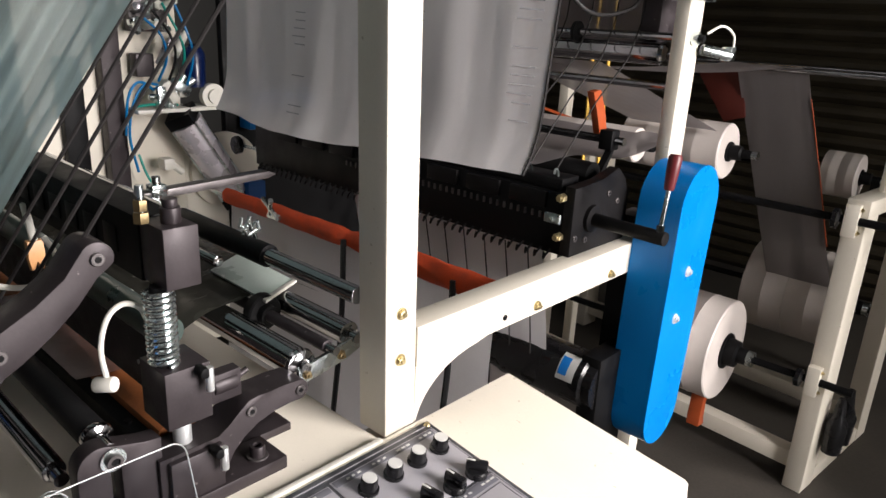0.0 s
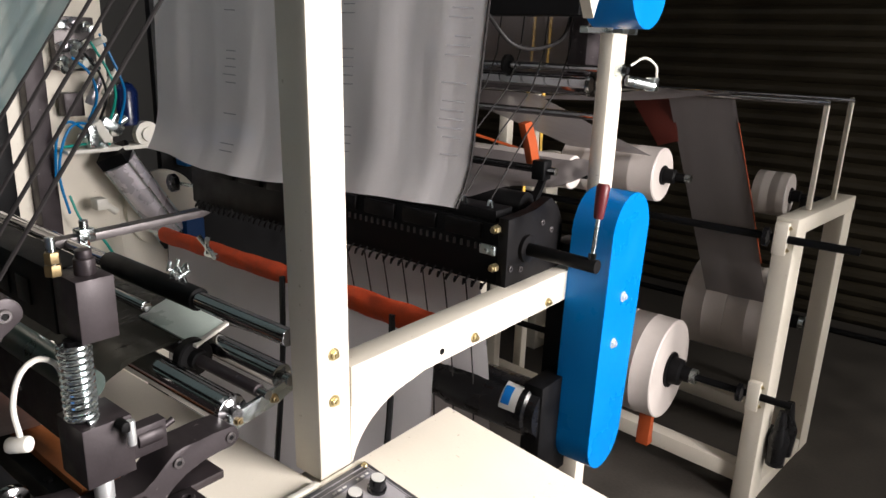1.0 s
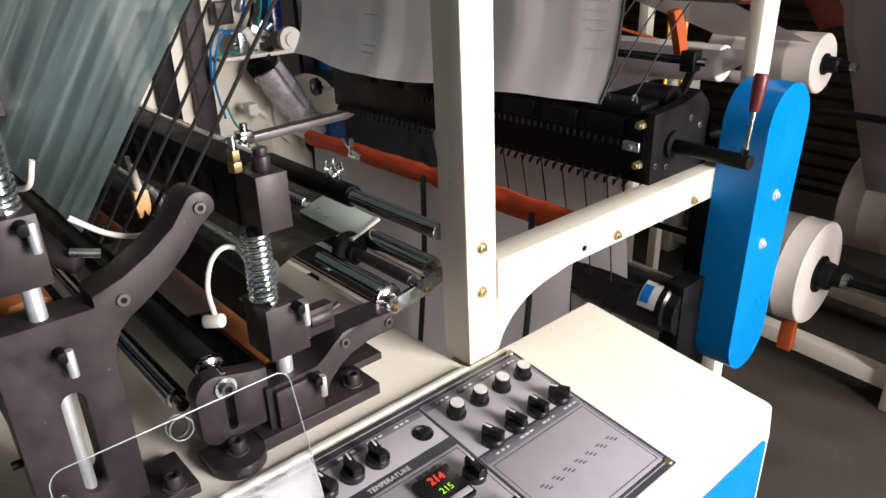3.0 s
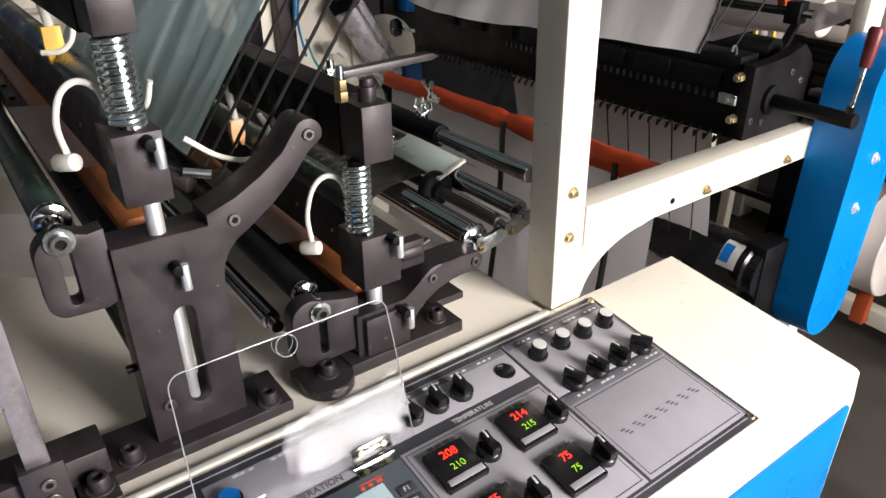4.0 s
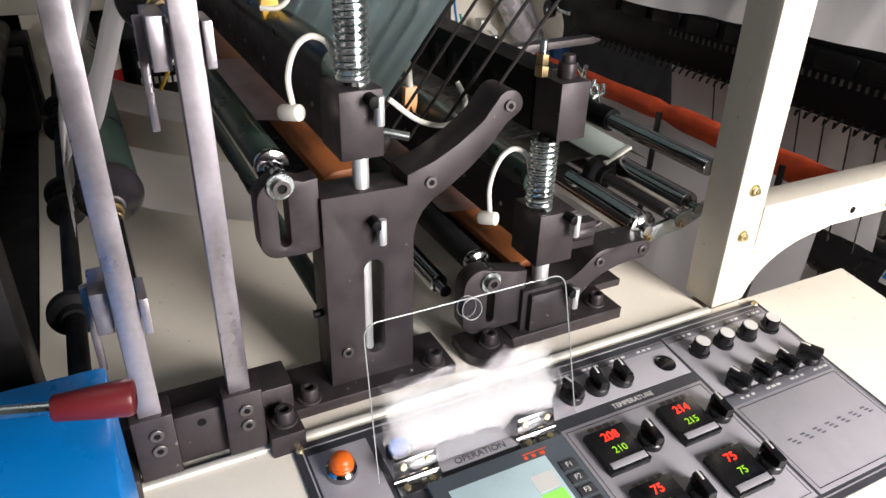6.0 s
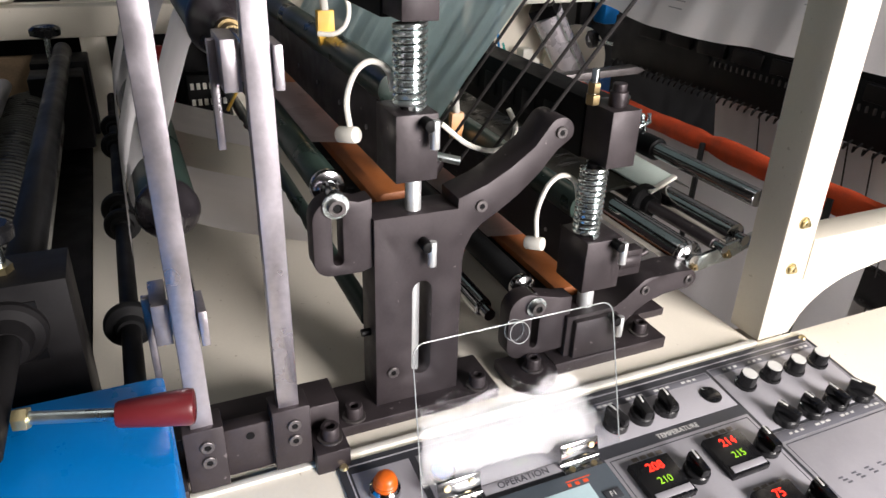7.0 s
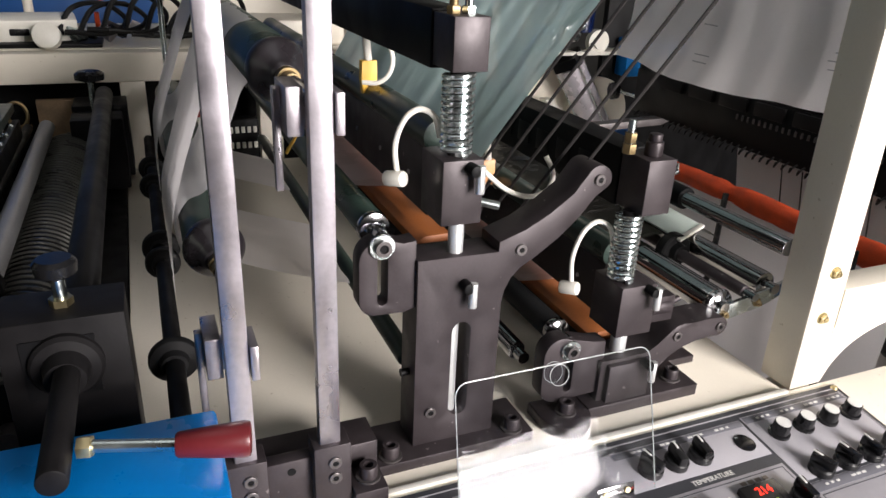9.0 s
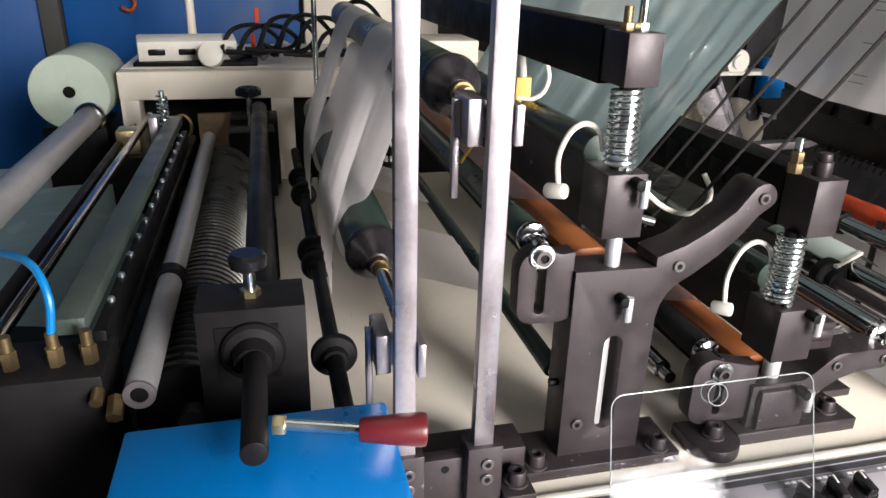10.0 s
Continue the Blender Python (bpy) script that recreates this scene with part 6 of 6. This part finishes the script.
lathe(bm, (-1.999, 1.155, 0.962), (1, 0, 0), [(0, 0.115), (0.018, 0.115), (0.022, 0.10), (0.022, 0.03), (0.03, 0.03)], 48)
solo("flange_wheel", bm, CREAM, "cream painted flange wheel on the far side", "wheel")
bm = nb()
bx(bm, -1.99, -1.93, 1.21, 1.46, 1.085, 1.20, 0.006)
solo("blue_box", bm, BLUE, "bright blue painted box on the far side", "box")
bm = nb()
bx(bm, -1.95, -1.87, 1.16, 1.22, 0.75, 0.94, 0.004)
solo("blue_bracket", bm, BLUEWALL, "dark blue bracket under the unit", "bracket")
rb = thing("flat_bar", (-1.36, 0.75, 1.09), "flat steel bar with a bright clamp", "bar")
bm = nb()
prism(bm, [(0.55, 1.094), (0.885, 1.105), (0.905, 1.097), (0.885, 1.09), (0.55, 1.078)], -1.375, -1.345, bev=0.001)
part("bar", bm, SCREW, rb)
bm = nb()
cy(bm, (-1.35, 0.635, 1.075), (-1.35, 0.635, 1.125), 0.008, seg=12)
bx(bm, -1.365, -1.335, 0.62, 0.65, 1.088, 1.11, 0.002)
part("clamp", bm, ZINC, rb)

# ---- unwind stand with its film rolls ----
us = thing("unwind_stand", (-0.52, 2.7, G), "cream painted steel unwind stand", "stand")
sk0 = Matrix.Translation((-0.480, 2.365, 0)) @ Matrix.Rotation(radians(-5.5), 4, 'Z')
W = 0.505
P0, P1 = 0.062, 0.10
for name, c in (("post", (-P0, 0, 0, P1, G, 0.932)), ("post", (-P0, 0, W, W + P1, G, 0.932)), ("top_rail", (-P0 - 0.002, 0.002, 0, W + P1, 0.932, 0.985)), ("bottom_rail", (-P0 + 0.002, -0.002, P1, W, G, G + 0.055)),
                ("cross_rail", (-1.3, -P0, 0.02, 0.08, 0.03, 0.09)), ("cross_rail", (-1.3, -P0, W + 0.02, W + 0.08, 0.03, 0.09)), ("post", (-1.362, -1.3, 0, P1, G, 0.932)), ("post", (-1.362, -1.3, W, W + P1, G, 0.932)), ("top_rail", (-1.364, -1.298, 0, W + P1, 0.932, 0.985)),
                ("upright_rod", (-0.042, -0.026, 0.187, 0.203, 0.985, 1.337)), ("upright_rod", (-0.042, -0.026, 0.447, 0.463, 0.985, 1.337))):
    bm = nb()
    bx(bm, *c, 0.003, sk0)
    part(name, bm, CREAM, us)
for y, z in ((2.345, 0.925), (2.345, 0.39)):
    bm = nb()
    bx(bm, -0.536, -0.496, y - 0.016, y + 0.012, z - 0.05, z + 0.05, 0.003)
    cl = part("shaft_clamp", bm, CREAM, us)
    for d in (-0.035, 0.035):
        bolt(cl, -0.496, y - 0.002, z + d, 0.006, BRASS)
    bm = nb()
    lathe(bm, (-0.57, y - 0.01, z), (1, 0, 0), [(0, 0.018), (0.006, 0.032), (0.02, 0.032), (0.026, 0.018)], 8)
    part("star_knob", bm, PLASTIC, us)


def film_roll(y, z, r, x0, x1, xend, label, xfar=-1.84):
    t = thing("film_roll", ((x0 + x1) / 2, y, z), label, "film roll", "film rolls")
    bm = nb()
    prof = [(0, r * 0.35), (0, r - 0.004), (0.004, r)]
    w = x0 - x1
    for k in range(1, 4):
        prof += [(w * k / 4 - 0.004, r), (w * k / 4, r * (1.012 if k % 2 else 0.985)), (w * k / 4 + 0.004, r)]
    prof += [(w - 0.004, r), (w, r - 0.004), (w, r * 0.35)]
    lathe(bm, (x0, y, z), (-1, 0, 0), prof, 64)
    part("wound_film", bm, ROLL, t)
    bm = nb()
    lathe(bm, (x0 + 0.001, y, z), (1, 0, 0), [(0, r * 0.36), (0.006, r * 0.36), (0.006, r * 0.28), (0.04, r * 0.26), (0.045, r * 0.16), (0.075, r * 0.15)], 30)
    part("chuck", bm, BLACK, t)
    bm = nb()
    cy(bm, (xfar, y, z), (xend, y, z), 0.0125, seg=20)
    part("shaft", bm, BLACK, t)
    bm = nb()
    cy(bm, (x0 + 0.075, y, z), (x0 + 0.095, y, z), r * 0.15, seg=20)
    part("shaft_cap", bm, ZINC, t)
    return t


film_roll(2.345, 0.39, 0.178, -0.80, -1.10, -0.40, "large white film roll on a black shaft")
film_roll(3.05, 0.432, 0.188, -0.62, -0.96, -0.22, "large pale film roll on a black shaft")
film_roll(2.33, 1.07, 0.090, -0.905, -1.25, -0.86, "medium pale film roll high on the stand")
film_roll(1.70, 1.152, 0.044, -0.90, -1.6, -0.86, "slim white film roll behind the unit")
bm = nb()
cy(bm, (-0.30, 2.345, 0.925), (-1.84, 2.345, 0.925), 0.0125, seg=20)
solo("stand_shaft", bm, BLACK, "empty black shaft in the stand's clamps", "shaft")
for x, y in ((-0.436, 2.44), (-0.432, 2.53)):
    bm = nb()
    lathe(bm, (x, y, 0.12), (0, 0, 1), [(0, 0.03), (0.1, 0.035), (0.14, 0.02), (0.2, 0.012)], 12)
    solo("chuck_handle", bm, PLASTIC, "black plastic handle hanging at the stand", "handle", "handles at the stand")
bm = nb()
for x, y in ((-0.485, 2.56), (-0.46, 2.82)):
    bm = nb()
    cy(bm, (x, y, 1.328), (-1.84, y, 1.328), 0.009, seg=18)
    solo("stand_rail", bm, CHROME, "thin chrome rail above the stand", "rail", "rails above the stand")
bm = nb()


def drape(u, v):
    w = 0.008 * noise.noise((u * 3, v * 3, 21.0))
    if v < 0.25:
        k = v / 0.25
        return (-0.785 - u * 0.235 - 0.25 * (1 - k), 1.55 + (2.56 - 1.55) * k, 1.345 - 0.02 * math.sin(k * 3.1) + w)
    k = (v - 0.25) / 0.75
    return (-0.785 - u * 0.235 + 0.15 * k, 2.57 + 0.29 * k + w, 1.340 - 0.80 * k)


sheet(bm, drape, 20, 50)
solo("film_web", bm, FILMM, "mauve-grey film drawn from the roll over the rail", "film")
bm = nb()
tube(bm, [(-0.765, 2.60, 1.24), (-0.715, 2.70, 0.98), (-0.665, 2.80, 0.71)], 0.0025, 6)
solo("orange_rod", bm, RUST, "thin orange painted rod beside the hanging film", "rod", "orange rods")
bm = nb()
sheet(bm, lambda u, v: (-0.92 - u * 0.30, 2.25 - 0.75 * v + 0.01 * noise.noise((u * 3, v * 3, 30.0)), 1.14 + 0.22 * v), 14, 20)
solo("film_web", bm, FILMM, "mauve-grey film drawn from the upper roll", "film")
bm = nb()
prism(bm, [(2.30, 0.09), (2.35, 0.085), (2.335, 0.12), (2.335, 0.22), (2.31, 0.22), (2.30, 0.13)], -0.875, -0.83, bev=0.002)
solo("orange_bracket", bm, RUST, "orange painted steel strap under the roll", "bracket")
bm = nb()
cy(bm, (-1.5, 1.88, 1.214), (-1.5, 2.42, 1.074), 0.0055, seg=12)
solo("orange_rod", bm, RUST, "thin orange painted rod behind the unit", "rod")
for y in (2.40, 2.62):
    bm = nb()
    bx(bm, -1.62, -1.58, y, y + 0.045, G, 1.28, 0.003)
    solo("stand_post", bm, CREAM, "cream steel post behind the web", "post", "posts behind the web")
for dx in (0, 0.06):
    bm = nb()
    tube(bm, [(-1.3 + dx, 2.1, 4.2), (-1.3 + dx, 2.1, 1.8), (-1.32 + dx, 2.12, 1.3), (-1.31 + dx, 2.12, 0.9)], 0.006, 6)
    solo("yellow_lead", bm, YELLOW, "yellow cable hanging behind the web", "cable", "yellow cables")

bm = nb()
bx(bm, -0.80, -0.755, 1.43, 1.60, 1.40, 1.53, 0.003)
solo("junction_box", bm, DARK, "grey junction box behind the column", "box")
bm = nb()
tube(bm, [(-0.86, 1.22, 1.52), (-0.84, 1.26, 1.475), (-0.82, 1.30, 1.46), (-0.79, 1.34, 1.468), (-0.77, 1.36, 1.49), (-0.76, 1.37, 1.55)], 0.004, 8)
solo("sagging_hose", bm, CORD, "dark hose sagging beside the column", "hose")
bm = nb()
prism(bm, [(-1.172, 1.297), (-1.011, 1.308), (-0.974, 1.152), (-1.047, 1.128)], 2.615, 2.625, 'y', bev=0.001)
solo("red_plate", bm, MAROON, "dark red painted steel plate hanging from the rail", "bracket")
small = film_roll(3.35, 0.885, 0.095, -0.72, -0.86, -0.50, "small pale film roll on a black trestle")
for x in (-0.66, -1.5):
    bm = nb()
    bx(bm, x - 0.015, x + 0.015, 3.335, 3.365, G, 0.88, 0.002)
    part("trestle_leg", bm, BLACK, small)
